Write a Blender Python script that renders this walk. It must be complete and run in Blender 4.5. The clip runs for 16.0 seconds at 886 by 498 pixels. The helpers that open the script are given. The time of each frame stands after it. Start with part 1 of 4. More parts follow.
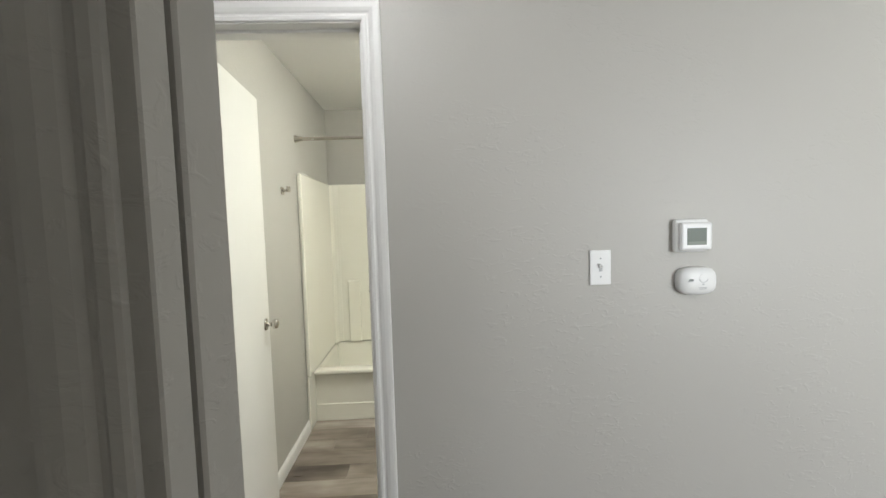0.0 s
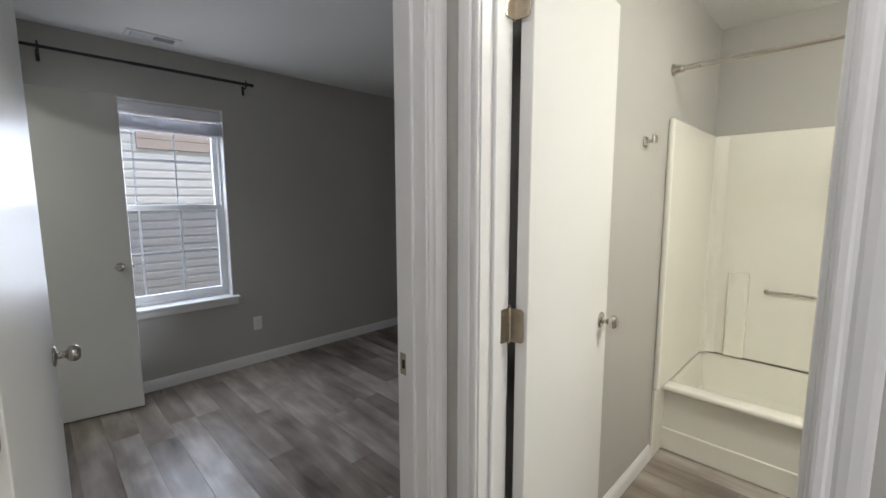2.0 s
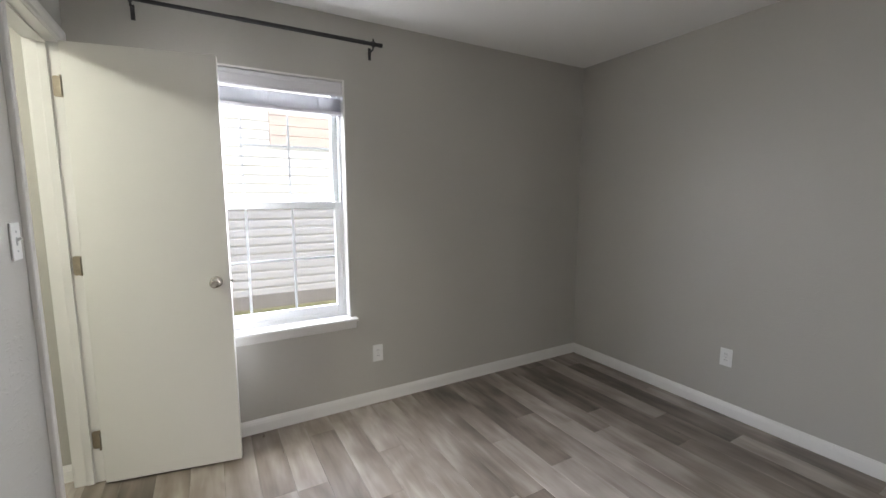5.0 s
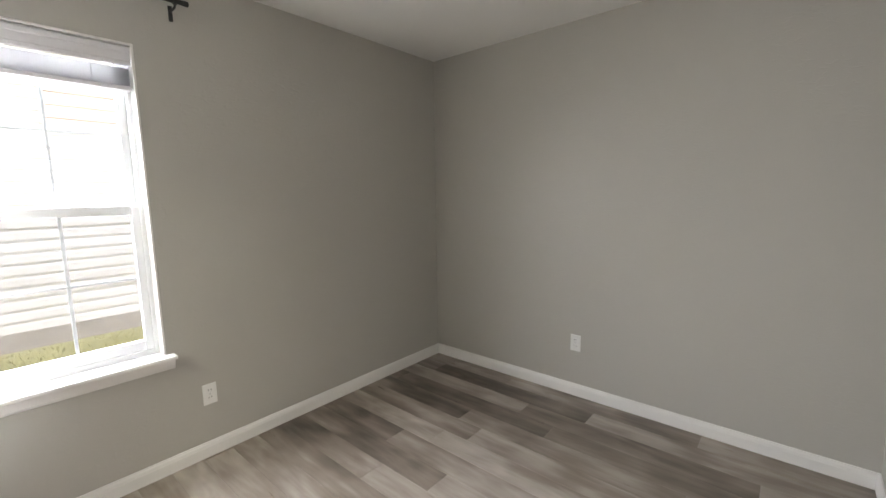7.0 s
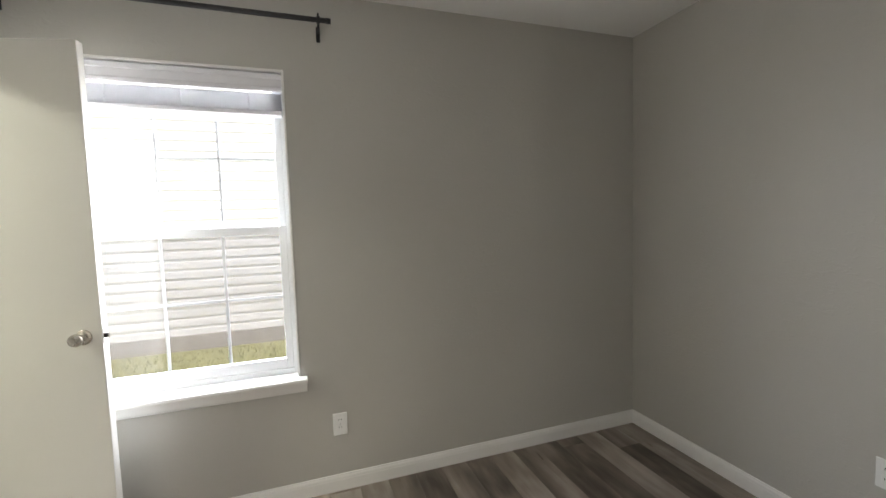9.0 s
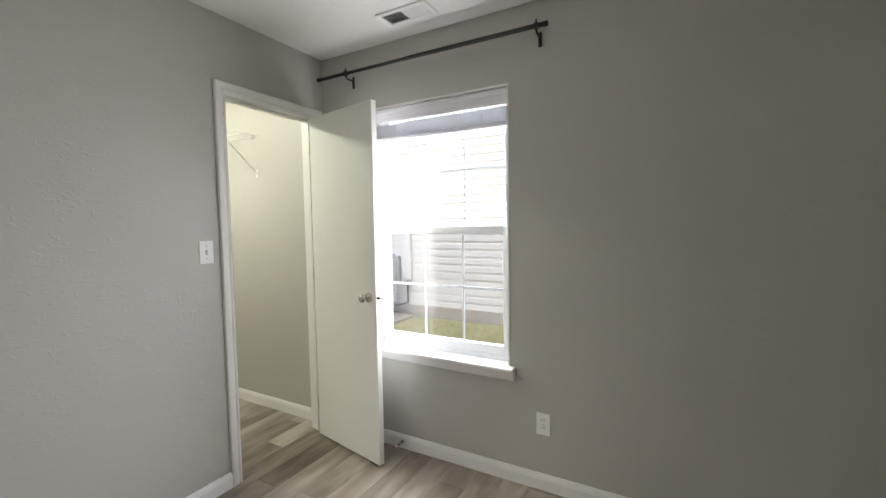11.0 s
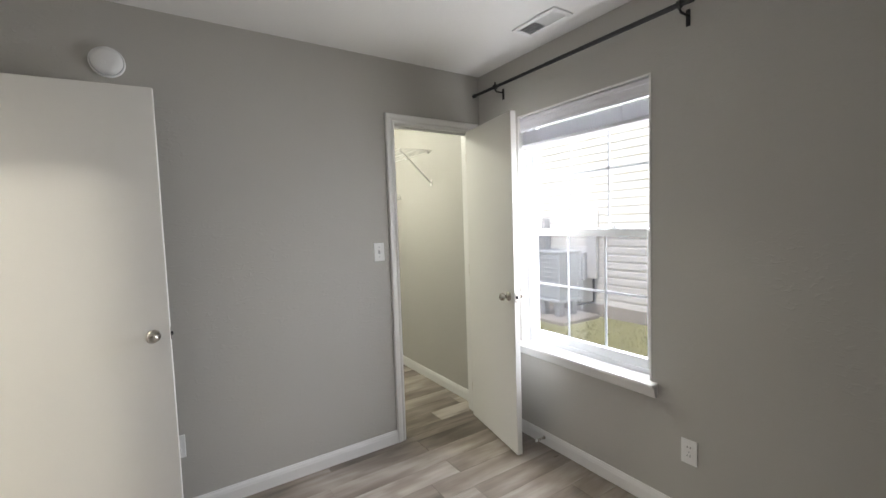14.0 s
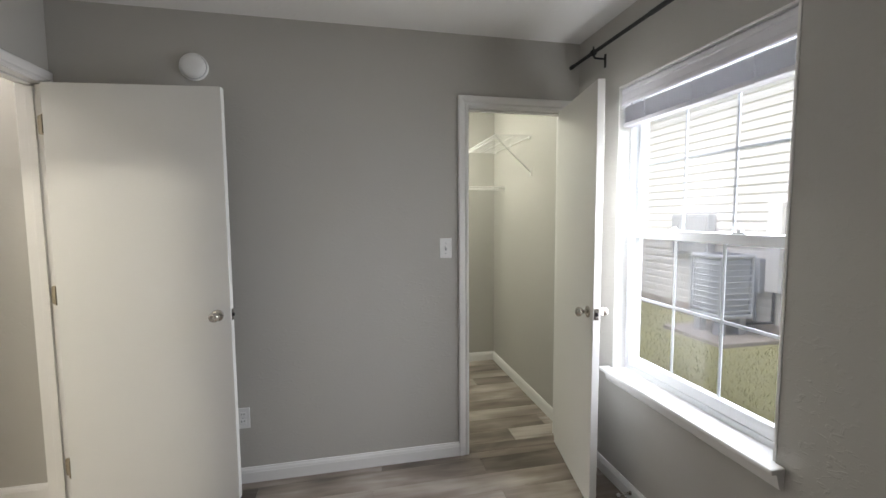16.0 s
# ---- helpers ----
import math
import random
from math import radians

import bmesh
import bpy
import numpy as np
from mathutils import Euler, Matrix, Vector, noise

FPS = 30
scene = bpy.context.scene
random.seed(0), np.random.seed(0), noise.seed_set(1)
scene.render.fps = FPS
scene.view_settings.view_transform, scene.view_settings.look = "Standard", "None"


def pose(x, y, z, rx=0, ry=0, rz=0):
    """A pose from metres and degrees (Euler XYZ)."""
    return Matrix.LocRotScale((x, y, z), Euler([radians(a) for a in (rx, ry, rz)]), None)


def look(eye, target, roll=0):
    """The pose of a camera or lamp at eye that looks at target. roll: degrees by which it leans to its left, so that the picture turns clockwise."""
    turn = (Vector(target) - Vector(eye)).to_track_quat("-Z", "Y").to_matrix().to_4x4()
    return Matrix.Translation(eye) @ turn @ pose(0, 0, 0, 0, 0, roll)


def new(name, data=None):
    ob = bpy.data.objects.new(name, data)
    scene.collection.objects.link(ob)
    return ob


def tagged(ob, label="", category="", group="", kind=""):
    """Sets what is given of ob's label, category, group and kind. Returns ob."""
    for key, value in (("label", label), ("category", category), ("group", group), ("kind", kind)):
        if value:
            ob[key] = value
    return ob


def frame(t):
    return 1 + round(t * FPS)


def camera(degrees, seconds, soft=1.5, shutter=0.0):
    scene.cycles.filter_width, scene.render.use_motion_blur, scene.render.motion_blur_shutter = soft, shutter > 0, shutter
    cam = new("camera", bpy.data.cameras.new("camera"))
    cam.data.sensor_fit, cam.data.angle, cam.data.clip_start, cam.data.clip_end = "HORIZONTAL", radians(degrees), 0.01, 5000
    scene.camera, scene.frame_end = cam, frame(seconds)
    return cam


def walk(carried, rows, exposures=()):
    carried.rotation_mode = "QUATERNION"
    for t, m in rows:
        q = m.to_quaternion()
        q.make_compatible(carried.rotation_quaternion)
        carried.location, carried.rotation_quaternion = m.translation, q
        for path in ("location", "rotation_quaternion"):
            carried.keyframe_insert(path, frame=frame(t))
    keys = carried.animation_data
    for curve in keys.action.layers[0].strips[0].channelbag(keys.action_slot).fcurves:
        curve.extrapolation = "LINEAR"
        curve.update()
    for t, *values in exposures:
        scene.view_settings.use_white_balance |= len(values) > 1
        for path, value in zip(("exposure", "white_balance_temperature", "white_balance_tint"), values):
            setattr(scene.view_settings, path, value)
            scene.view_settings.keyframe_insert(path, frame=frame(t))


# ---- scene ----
cam = camera(93.8, 16.0)
PATH = [
    (0, (0.052, -0.292, 1.429), (0.134, 1.702, 1.299), -1.7),
    (0.5, (0.071, -0.102, 1.414), (-0.082, 1.886, 1.259), -1.0),
    (1, (0.076, 0.053, 1.415), (-0.48, 1.967, 1.238), -0.4),
    (1.5, (-0.018, 0.192, 1.393), (-1.011, 1.917, 1.193), -0.2),
    (2, (-0.107, 0.285, 1.393), (-1.509, 1.691, 1.154), -0.1),
    (2.5, (-0.219, 0.356, 1.379), (-1.909, 1.391, 1.109), -0.0),
    (3, (-0.334, 0.438, 1.372), (-2.169, 1.178, 1.078), -0.6),
    (3.2, (-0.4, 0.455, 1.367), (-2.264, 1.117, 1.071), -0.7),
    (5.3, (-1.182, 0.692, 1.38), (-2.833, 1.794, 1.134), -0.2),
    (5.5, (-1.211, 0.713, 1.384), (-2.801, 1.901, 1.133), -0.3),
    (6, (-1.276, 0.745, 1.389), (-2.695, 2.131, 1.136), -0.4),
    (6.5, (-1.283, 0.77, 1.383), (-2.57, 2.279, 1.126), -0.5),
    (7, (-1.328, 0.834, 1.391), (-2.622, 2.336, 1.124), -0.9),
    (7.5, (-1.453, 0.963, 1.39), (-2.853, 2.372, 1.151), -1.6),
    (8, (-1.528, 1.126, 1.376), (-3.096, 2.351, 1.171), -2.0),
    (8.5, (-1.576, 1.302, 1.391), (-3.32, 2.266, 1.222), -1.8),
    (9, (-1.554, 1.468, 1.36), (-3.443, 2.109, 1.219), -1.8),
    (9.5, (-1.566, 1.67, 1.403), (-3.544, 1.917, 1.234), -1.1),
    (10, (-1.645, 1.857, 1.39), (-3.626, 1.623, 1.249), -1.1),
    (12.3, (-1.529, 2.439, 1.365), (-2.938, 1.031, 1.189), -1.5),
    (12.5, (-1.515, 2.469, 1.368), (-2.894, 1.032, 1.186), -1.7),
    (13, (-1.527, 2.573, 1.384), (-2.798, 1.038, 1.214), -1.8),
    (13.5, (-1.609, 2.567, 1.395), (-2.787, 0.956, 1.253), -1.9),
    (14, (-1.762, 2.527, 1.415), (-2.853, 0.856, 1.289), -1.9),
    (14.5, (-1.947, 2.568, 1.415), (-2.896, 0.812, 1.288), -1.8),
    (15, (-2.104, 2.6, 1.417), (-2.929, 0.782, 1.291), -1.5),
    (15.5, (-2.227, 2.537, 1.418), (-2.87, 0.648, 1.292), -1.0),
    (16, (-2.332, 2.47, 1.428), (-2.744, 0.519, 1.272), -0.4),
]

# ---------------------------------------------------------------- light
EXPOSURES = [(0.0, 0.1, 5650, 10), (1.0, -0.05, 5600, 11), (2.0, 0.05, 5650, 14), (3.2, 0.2, 5800, 15), (5.3, 1.45, 6120, 14), (7.5, 1.75, 6420, 13),
             (9.0, 1.47, 6340, 12), (10.2, 1.37, 6200, 11), (12.3, 1.17, 6200, 14), (14.5, 1.12, 6130, 14), (16.0, 0.88, 6100, 14)]
walk(cam, [(t, look(eye, target, roll)) for t, eye, target, roll in PATH], EXPOSURES)

SUN_EL, SUN_AZ = radians(62), radians(82)
world = bpy.data.worlds.new("sky")
scene.world = world
world.use_nodes = True
sky = world.node_tree.nodes.new("ShaderNodeTexSky")
sky.sky_type, sky.sun_disc, sky.sun_elevation, sky.sun_rotation = "NISHITA", False, SUN_EL, SUN_AZ
sky.air_density, sky.dust_density = 1.0, 4.0
world.node_tree.nodes["Background"].inputs["Strength"].default_value = 0.15
world.node_tree.links.new(sky.outputs["Color"], world.node_tree.nodes["Background"].inputs["Color"])
sun = new("sun", bpy.data.lights.new("sun", "SUN"))
sun.data.energy, sun.data.angle, sun.data.color = 1.3, radians(30), (1.0, 0.95, 0.88)
to_sun = Vector((math.sin(SUN_AZ) * math.cos(SUN_EL), math.cos(SUN_AZ) * math.cos(SUN_EL), math.sin(SUN_EL)))
sun.matrix_world = look(to_sun * 30, (0, 0, 0))

# strengths of the hall's added daylight, the bedroom window's daylight and the room lamps
HALL_ADDED_WATTS, OPENING_WATTS, SKY_WATTS = 66.0, 5.6, 25.0
BATH_LAMP, CLOSET_LAMP, HALL_LAMP = 142.0, 58.0, 32.0


# ---------------------------------------------------------------- materials
def material(name, colour, rough=0.5, metal=0.0, spread=0.06, scale=3.0, grain=60.0, bump=0.15, depth=0.001, coat=0.0, stretch=(1, 1, 1)):
    """A painted or plain surface: colour that drifts at two scales and fine relief, in metres."""
    m = bpy.data.materials.new(name)
    m.use_nodes = True
    n, l = m.node_tree.nodes, m.node_tree.links
    b = n["Principled BSDF"]
    b.inputs["Roughness"].default_value, b.inputs["Metallic"].default_value = rough, metal
    b.inputs["Coat Weight"].default_value = coat
    tex = n.new("ShaderNodeTexCoord")
    mp = n.new("ShaderNodeMapping")
    mp.inputs["Scale"].default_value = stretch
    l.new(tex.outputs["Object"], mp.inputs["Vector"])
    big, small = n.new("ShaderNodeTexNoise"), n.new("ShaderNodeTexNoise")
    big.inputs["Scale"].default_value, small.inputs["Scale"].default_value = scale, grain
    small.inputs["Detail"].default_value = 4
    for t in (big, small):
        l.new(mp.outputs["Vector"], t.inputs["Vector"])
    add = n.new("ShaderNodeMath")
    add.operation = "MULTIPLY_ADD"
    l.new(small.outputs["Fac"], add.inputs[0])
    add.inputs[1].default_value = 0.35
    l.new(big.outputs["Fac"], add.inputs[2])
    ramp = n.new("ShaderNodeMapRange")
    ramp.inputs["From Min"].default_value, ramp.inputs["From Max"].default_value = 0.3, 1.05
    ramp.inputs["To Min"].default_value, ramp.inputs["To Max"].default_value = 1 - spread, 1 + spread
    l.new(add.outputs[0], ramp.inputs["Value"])
    hsv = n.new("ShaderNodeHueSaturation")
    hsv.inputs["Color"].default_value = (*colour, 1)
    l.new(ramp.outputs[0], hsv.inputs["Value"])
    l.new(hsv.outputs[0], b.inputs["Base Color"])
    rr = n.new("ShaderNodeMapRange")
    rr.inputs["To Min"].default_value, rr.inputs["To Max"].default_value = max(0.02, rough * 0.85), min(1.0, rough * 1.15)
    l.new(big.outputs["Fac"], rr.inputs["Value"])
    l.new(rr.outputs[0], b.inputs["Roughness"])
    if bump:
        bp = n.new("ShaderNodeBump")
        bp.inputs["Strength"].default_value, bp.inputs["Distance"].default_value = bump, depth
        l.new(small.outputs["Fac"], bp.inputs["Height"])
        l.new(bp.outputs["Normal"], b.inputs["Normal"])
    return m


def wall_paint(name, colour, rough, bump, depth, size):
    """Rolled paint over trowelled plaster: patches with raised ridges, and a fine orange peel between them."""
    m = material(name, colour, rough, spread=0.03, scale=1.2, grain=140, bump=0.2, depth=0.0004)
    n, l = m.node_tree.nodes, m.node_tree.links
    b, fine = n["Principled BSDF"], n["Bump"]
    tex = n["Texture Coordinate"]
    warp = n.new("ShaderNodeTexNoise")
    warp.inputs["Scale"].default_value, warp.inputs["Detail"].default_value, warp.inputs["Distortion"].default_value = size, 5, 1.2
    mp = n.new("ShaderNodeMapping")
    mp.inputs["Scale"].default_value = (1, 1, 1.7)
    l.new(tex.outputs["Object"], mp.inputs["Vector"])
    l.new(mp.outputs["Vector"], warp.inputs["Vector"])
    cut = n.new("ShaderNodeMapRange")
    cut.interpolation_type = "SMOOTHSTEP"
    cut.inputs["From Min"].default_value, cut.inputs["From Max"].default_value = 0.53, 0.68
    l.new(warp.outputs["Fac"], cut.inputs["Value"])
    bp = n.new("ShaderNodeBump")
    bp.inputs["Strength"].default_value, bp.inputs["Distance"].default_value = bump, depth
    area, mask, both = n.new("ShaderNodeTexNoise"), n.new("ShaderNodeMapRange"), n.new("ShaderNodeMath")
    area.inputs["Scale"].default_value = 2.6
    mask.inputs["From Min"].default_value, mask.inputs["From Max"].default_value = 0.36, 0.58
    both.operation = "MULTIPLY"
    l.new(tex.outputs["Object"], area.inputs["Vector"])
    l.new(area.outputs["Fac"], mask.inputs["Value"])
    l.new(mask.outputs[0], both.inputs[0])
    l.new(cut.outputs[0], both.inputs[1])
    l.new(both.outputs[0], bp.inputs["Height"])
    l.new(fine.outputs["Normal"], bp.inputs["Normal"])
    l.new(bp.outputs["Normal"], b.inputs["Normal"])
    return m


def plank_material():
    """Grey-brown vinyl plank: each plank has its own tone, with long soft streaks and fine grain along x."""
    m = bpy.data.materials.new("vinyl_plank")
    m.use_nodes = True
    n, l = m.node_tree.nodes, m.node_tree.links
    b = n["Principled BSDF"]
    tex, info = n.new("ShaderNodeTexCoord"), n.new("ShaderNodeObjectInfo")
    tone = n.new("ShaderNodeAttribute")
    tone.attribute_type, tone.attribute_name = "OBJECT", "tone"
    off = n.new("ShaderNodeVectorMath")
    off.operation = "MULTIPLY_ADD"
    l.new(info.outputs["Random"], off.inputs[0])
    off.inputs[1].default_value = (37.0, 53.0, 11.0)
    l.new(tex.outputs["Object"], off.inputs[2])
    layers = []
    for scale, detail, sx in ((9.0, 3, 0.2), (40.0, 6, 0.10), (5.0, 2, 0.55)):
        mp, no = n.new("ShaderNodeMapping"), n.new("ShaderNodeTexNoise")
        mp.inputs["Scale"].default_value = (sx, 1, 1)
        l.new(off.outputs[0], mp.inputs["Vector"])
        l.new(mp.outputs[0], no.inputs["Vector"])
        no.inputs["Scale"].default_value, no.inputs["Detail"].default_value, no.inputs["Distortion"].default_value = scale, detail, 0.4
        layers.append(no)
    total = None
    for source, weight in ((layers[0].outputs["Fac"], 0.95), (layers[1].outputs["Fac"], 0.25), (layers[2].outputs["Fac"], 0.8), (tone.outputs["Fac"], 0.55)):
        step = n.new("ShaderNodeMath")
        step.operation = "MULTIPLY_ADD"
        l.new(source, step.inputs[0])
        step.inputs[1].default_value = weight
        if total is None:
            step.inputs[2].default_value = -0.83
        else:
            l.new(total, step.inputs[2])
        total = step.outputs[0]
    ramp = n.new("ShaderNodeValToRGB")
    e = ramp.color_ramp.elements
    e[0].position, e[0].color = 0.05, (0.082, 0.064, 0.051, 1)
    e[1].position, e[1].color = 0.95, (0.56, 0.51, 0.465, 1)
    mid = e.new(0.5)
    mid.color = (0.282, 0.238, 0.198, 1)
    l.new(total, ramp.inputs["Fac"])
    l.new(ramp.outputs["Color"], b.inputs["Base Color"])
    rr = n.new("ShaderNodeMapRange")
    rr.inputs["To Min"].default_value, rr.inputs["To Max"].default_value = 0.22, 0.42
    l.new(layers[1].outputs["Fac"], rr.inputs["Value"])
    l.new(rr.outputs[0], b.inputs["Roughness"])
    bp = n.new("ShaderNodeBump")
    bp.inputs["Strength"].default_value, bp.inputs["Distance"].default_value = 0.25, 0.0006
    l.new(layers[1].outputs["Fac"], bp.inputs["Height"])
    l.new(bp.outputs[0], b.inputs["Normal"])
    return m


def glass_material(name, tint):
    """A thin window pane: clear, with a mirror gloss that rises at grazing angles and faint wiped smears in it."""
    m = bpy.data.materials.new(name)
    m.use_nodes = True
    n, l = m.node_tree.nodes, m.node_tree.links
    n.remove(n["Principled BSDF"])
    clear, gloss, mix = n.new("ShaderNodeBsdfTransparent"), n.new("ShaderNodeBsdfGlossy"), n.new("ShaderNodeMixShader")
    clear.inputs["Color"].default_value = (*tint, 1)
    face, tex, no = n.new("ShaderNodeLayerWeight"), n.new("ShaderNodeTexCoord"), n.new("ShaderNodeTexNoise")
    no.inputs["Scale"].default_value = 6.0
    l.new(tex.outputs["Object"], no.inputs["Vector"])
    smear = n.new("ShaderNodeMapRange")
    smear.inputs["To Min"].default_value, smear.inputs["To Max"].default_value = 0.0, 0.06
    l.new(no.outputs["Fac"], smear.inputs["Value"])
    l.new(smear.outputs[0], gloss.inputs["Roughness"])
    rise, fres = n.new("ShaderNodeMath"), n.new("ShaderNodeMath")
    rise.operation, fres.operation = "POWER", "MULTIPLY_ADD"
    l.new(face.outputs["Facing"], rise.inputs[0])
    rise.inputs[1].default_value = 5.0
    l.new(rise.outputs[0], fres.inputs[0])
    fres.inputs[1].default_value, fres.inputs[2].default_value = 0.6, 0.03
    l.new(fres.outputs[0], mix.inputs[0])
    l.new(clear.outputs[0], mix.inputs[1])
    l.new(gloss.outputs[0], mix.inputs[2])
    l.new(mix.outputs[0], n["Material Output"].inputs["Surface"])
    return m


def lamp_material(name, colour, strength):
    m = bpy.data.materials.new(name)
    m.use_nodes = True
    b = m.node_tree.nodes["Principled BSDF"]
    b.inputs["Base Color"].default_value = (0.8, 0.8, 0.78, 1)
    b.inputs["Emission Color"].default_value, b.inputs["Emission Strength"].default_value = (*colour, 1), strength
    return m


WALL = wall_paint("greige_wall_paint", (0.47, 0.456, 0.422), 0.45, 0.27, 0.0022, 26)
CEIL = wall_paint("white_ceiling_paint", (0.80, 0.79, 0.77), 0.9, 0.3, 0.002, 22)
TRIM = material("white_trim_enamel", (0.80, 0.79, 0.77), 0.32, spread=0.025, scale=4, grain=90, bump=0.08, depth=0.0006)
DOOR = material("white_door_enamel", (0.77, 0.76, 0.725), 0.33, spread=0.015, scale=2.5, grain=70, bump=0.10, depth=0.0005)
DOOR.node_tree.nodes["Principled BSDF"].inputs["Specular IOR Level"].default_value = 0.25
# near-black colour that stands in for shade between the hall jamb boards
JOINT_SHADE = material("painted_joint_shade", (0.035, 0.033, 0.03), 0.9, bump=0)
PLANK = plank_material()
SUBFLOOR = material("floor_underlay", (0.06, 0.05, 0.045), 0.9)
NICKEL = material("satin_nickel", (0.55, 0.52, 0.47), 0.26, 1.0, spread=0.08, scale=20, grain=300, bump=0.05, depth=0.0003)
HINGE = material("tarnished_nickel", (0.42, 0.37, 0.29), 0.38, 1.0, spread=0.18, scale=40, grain=250, bump=0.1, depth=0.0004)
BLACK = material("black_metal", (0.012, 0.012, 0.013), 0.5, 0.0, spread=0.15, scale=10, grain=200, bump=0.05, depth=0.0003)
DARK = material("dark_slot", (0.02, 0.02, 0.02), 0.8, bump=0)
PLASTIC = material("white_plastic", (0.82, 0.82, 0.81), 0.35, spread=0.02, scale=20, grain=200, bump=0.04, depth=0.0003)
PLASTIC_GREY = material("grey_plastic", (0.42, 0.43, 0.44), 0.4, spread=0.05, bump=0.04, depth=0.0003)
SCREEN = material("lcd_screen", (0.075, 0.10, 0.07), 0.42, spread=0.08, bump=0)
SCREEN_STRIP = material("lcd_strip", (0.13, 0.155, 0.115), 0.4, spread=0.05, bump=0)
VINYL = material("white_window_vinyl", (0.82, 0.83, 0.84), 0.4, spread=0.02, scale=5, grain=120, bump=0.05, depth=0.0004)
GRID = material("grey_white_grid", (0.64, 0.65, 0.67), 0.45, spread=0.02, bump=0.03, depth=0.0003)
BLIND = material("white_blind_slat", (0.74, 0.73, 0.77), 0.45, spread=0.03, scale=5, bump=0.05, depth=0.0004)
TUB = material("cream_acrylic", (0.83, 0.81, 0.72), 0.12, spread=0.02, scale=2, grain=20, bump=0.04, depth=0.0006, coat=0.4)
SIDING = material("cream_vinyl_siding", (0.80, 0.78, 0.74), 0.55, spread=0.05, scale=1.5, grain=40, bump=0.15, depth=0.001, stretch=(1, 0.3, 2))
TAN = material("tan_boards", (0.60, 0.50, 0.43), 0.7, spread=0.18, scale=2.0, grain=25, bump=0.2, depth=0.002, stretch=(1, 0.2, 3))
SHINGLE = material("grey_shingle", (0.16, 0.15, 0.14), 0.9, spread=0.25, scale=6, grain=60, bump=0.4, depth=0.004)
CONCRETE = material("weathered_concrete", (0.42, 0.38, 0.33), 0.9, spread=0.18, scale=3, grain=40, bump=0.4, depth=0.003)
SOIL = material("turf_ground", (0.33, 0.32, 0.14), 0.95, spread=0.16, scale=1.3, grain=30, bump=0.6, depth=0.02)
GRASS = material("grass_blades", (0.36, 0.36, 0.14), 0.8, spread=0.35, scale=1.5, grain=8, bump=0)
AC_GREY = material("grey_condenser_paint", (0.62, 0.65, 0.68), 0.5, spread=0.08, scale=4, bump=0.1, depth=0.0006)
AC_FIN = material("dark_condenser_coil", (0.54, 0.57, 0.60), 0.6, spread=0.15, scale=10, grain=200)
MESH = bpy.data.materials.new("insect_screen_mesh")
MESH.use_nodes = True
n, l = MESH.node_tree.nodes, MESH.node_tree.links
holes = n.new("ShaderNodeBsdfTransparent")
holes.inputs["Color"].default_value = (0.66, 0.66, 0.67, 1)
threads, weave = n.new("ShaderNodeBsdfTranslucent"), n.new("ShaderNodeMixShader")
threads.inputs["Color"].default_value = (0.62, 0.63, 0.66, 1)
weave.inputs[0].default_value = 0.007
l.new(holes.outputs[0], weave.inputs[1])
l.new(threads.outputs[0], weave.inputs[2])
l.new(weave.outputs[0], n["Material Output"].inputs["Surface"])
GLASS_UPPER = glass_material("upper_window_glass", (0.975, 0.98, 0.975))
GLASS_LOWER = glass_material("lower_window_glass", (0.975, 0.98, 0.975))


# ---------------------------------------------------------------- mesh helpers
def finish(name, bm, mat, smooth=False):
    bmesh.ops.recalc_face_normals(bm, faces=bm.faces[:])
    me = bpy.data.meshes.new(name)
    bm.to_mesh(me)
    bm.free()
    me.materials.append(mat)
    if smooth:
        for p in me.polygons:
            p.use_smooth = True
    return me


def part(name, bm, mat, parent=None, label="", smooth=False):
    """Links a bmesh as one mesh object, under a thing or a part if one is given."""
    ob = new(name, finish(name, bm, mat, smooth))
    ob.parent = parent
    return tagged(ob, label)


def empty(name, m=None):
    ob = new(name)
    ob.empty_display_size = 0.1
    if m is not None:
        ob.matrix_basis = m
    return ob


def box(x0, y0, z0, x1, y1, z1, bevel=0.0, bm=None, seg=1):
    bm = bm or bmesh.new()
    sx, sy, sz = abs(x1 - x0), abs(y1 - y0), abs(z1 - z0)
    m = Matrix.Translation(((x0 + x1) / 2, (y0 + y1) / 2, (z0 + z1) / 2)) @ Matrix.Diagonal((sx, sy, sz, 1))
    made = bmesh.ops.create_cube(bm, size=1.0, matrix=m)
    if bevel:
        edges = list({e for v in made["verts"] for e in v.link_edges})
        bmesh.ops.bevel(bm, geom=edges, offset=min(bevel, 0.45 * min(sx, sy, sz)), segments=seg, affect="EDGES", profile=0.5)
    return bm


def tube(p0, p1, r, n=14, bm=None, r2=None):
    bm = bm or bmesh.new()
    p0, p1 = Vector(p0), Vector(p1)
    turn = (p1 - p0).to_track_quat("Z", "Y").to_matrix().to_4x4()
    m = Matrix.Translation((p0 + p1) / 2) @ turn
    bmesh.ops.create_cone(bm, cap_ends=True, segments=n, radius1=r, radius2=r if r2 is None else r2, depth=(p1 - p0).length, matrix=m)
    return bm


def pipe(points, r, n=10, bm=None):
    for a, b in zip(points[:-1], points[1:]):
        bm = tube(a, b, r, n, bm)
    for p in points[1:-1]:
        bmesh.ops.create_uvsphere(bm, u_segments=n, v_segments=6, radius=r, matrix=Matrix.Translation(p))
    return bm


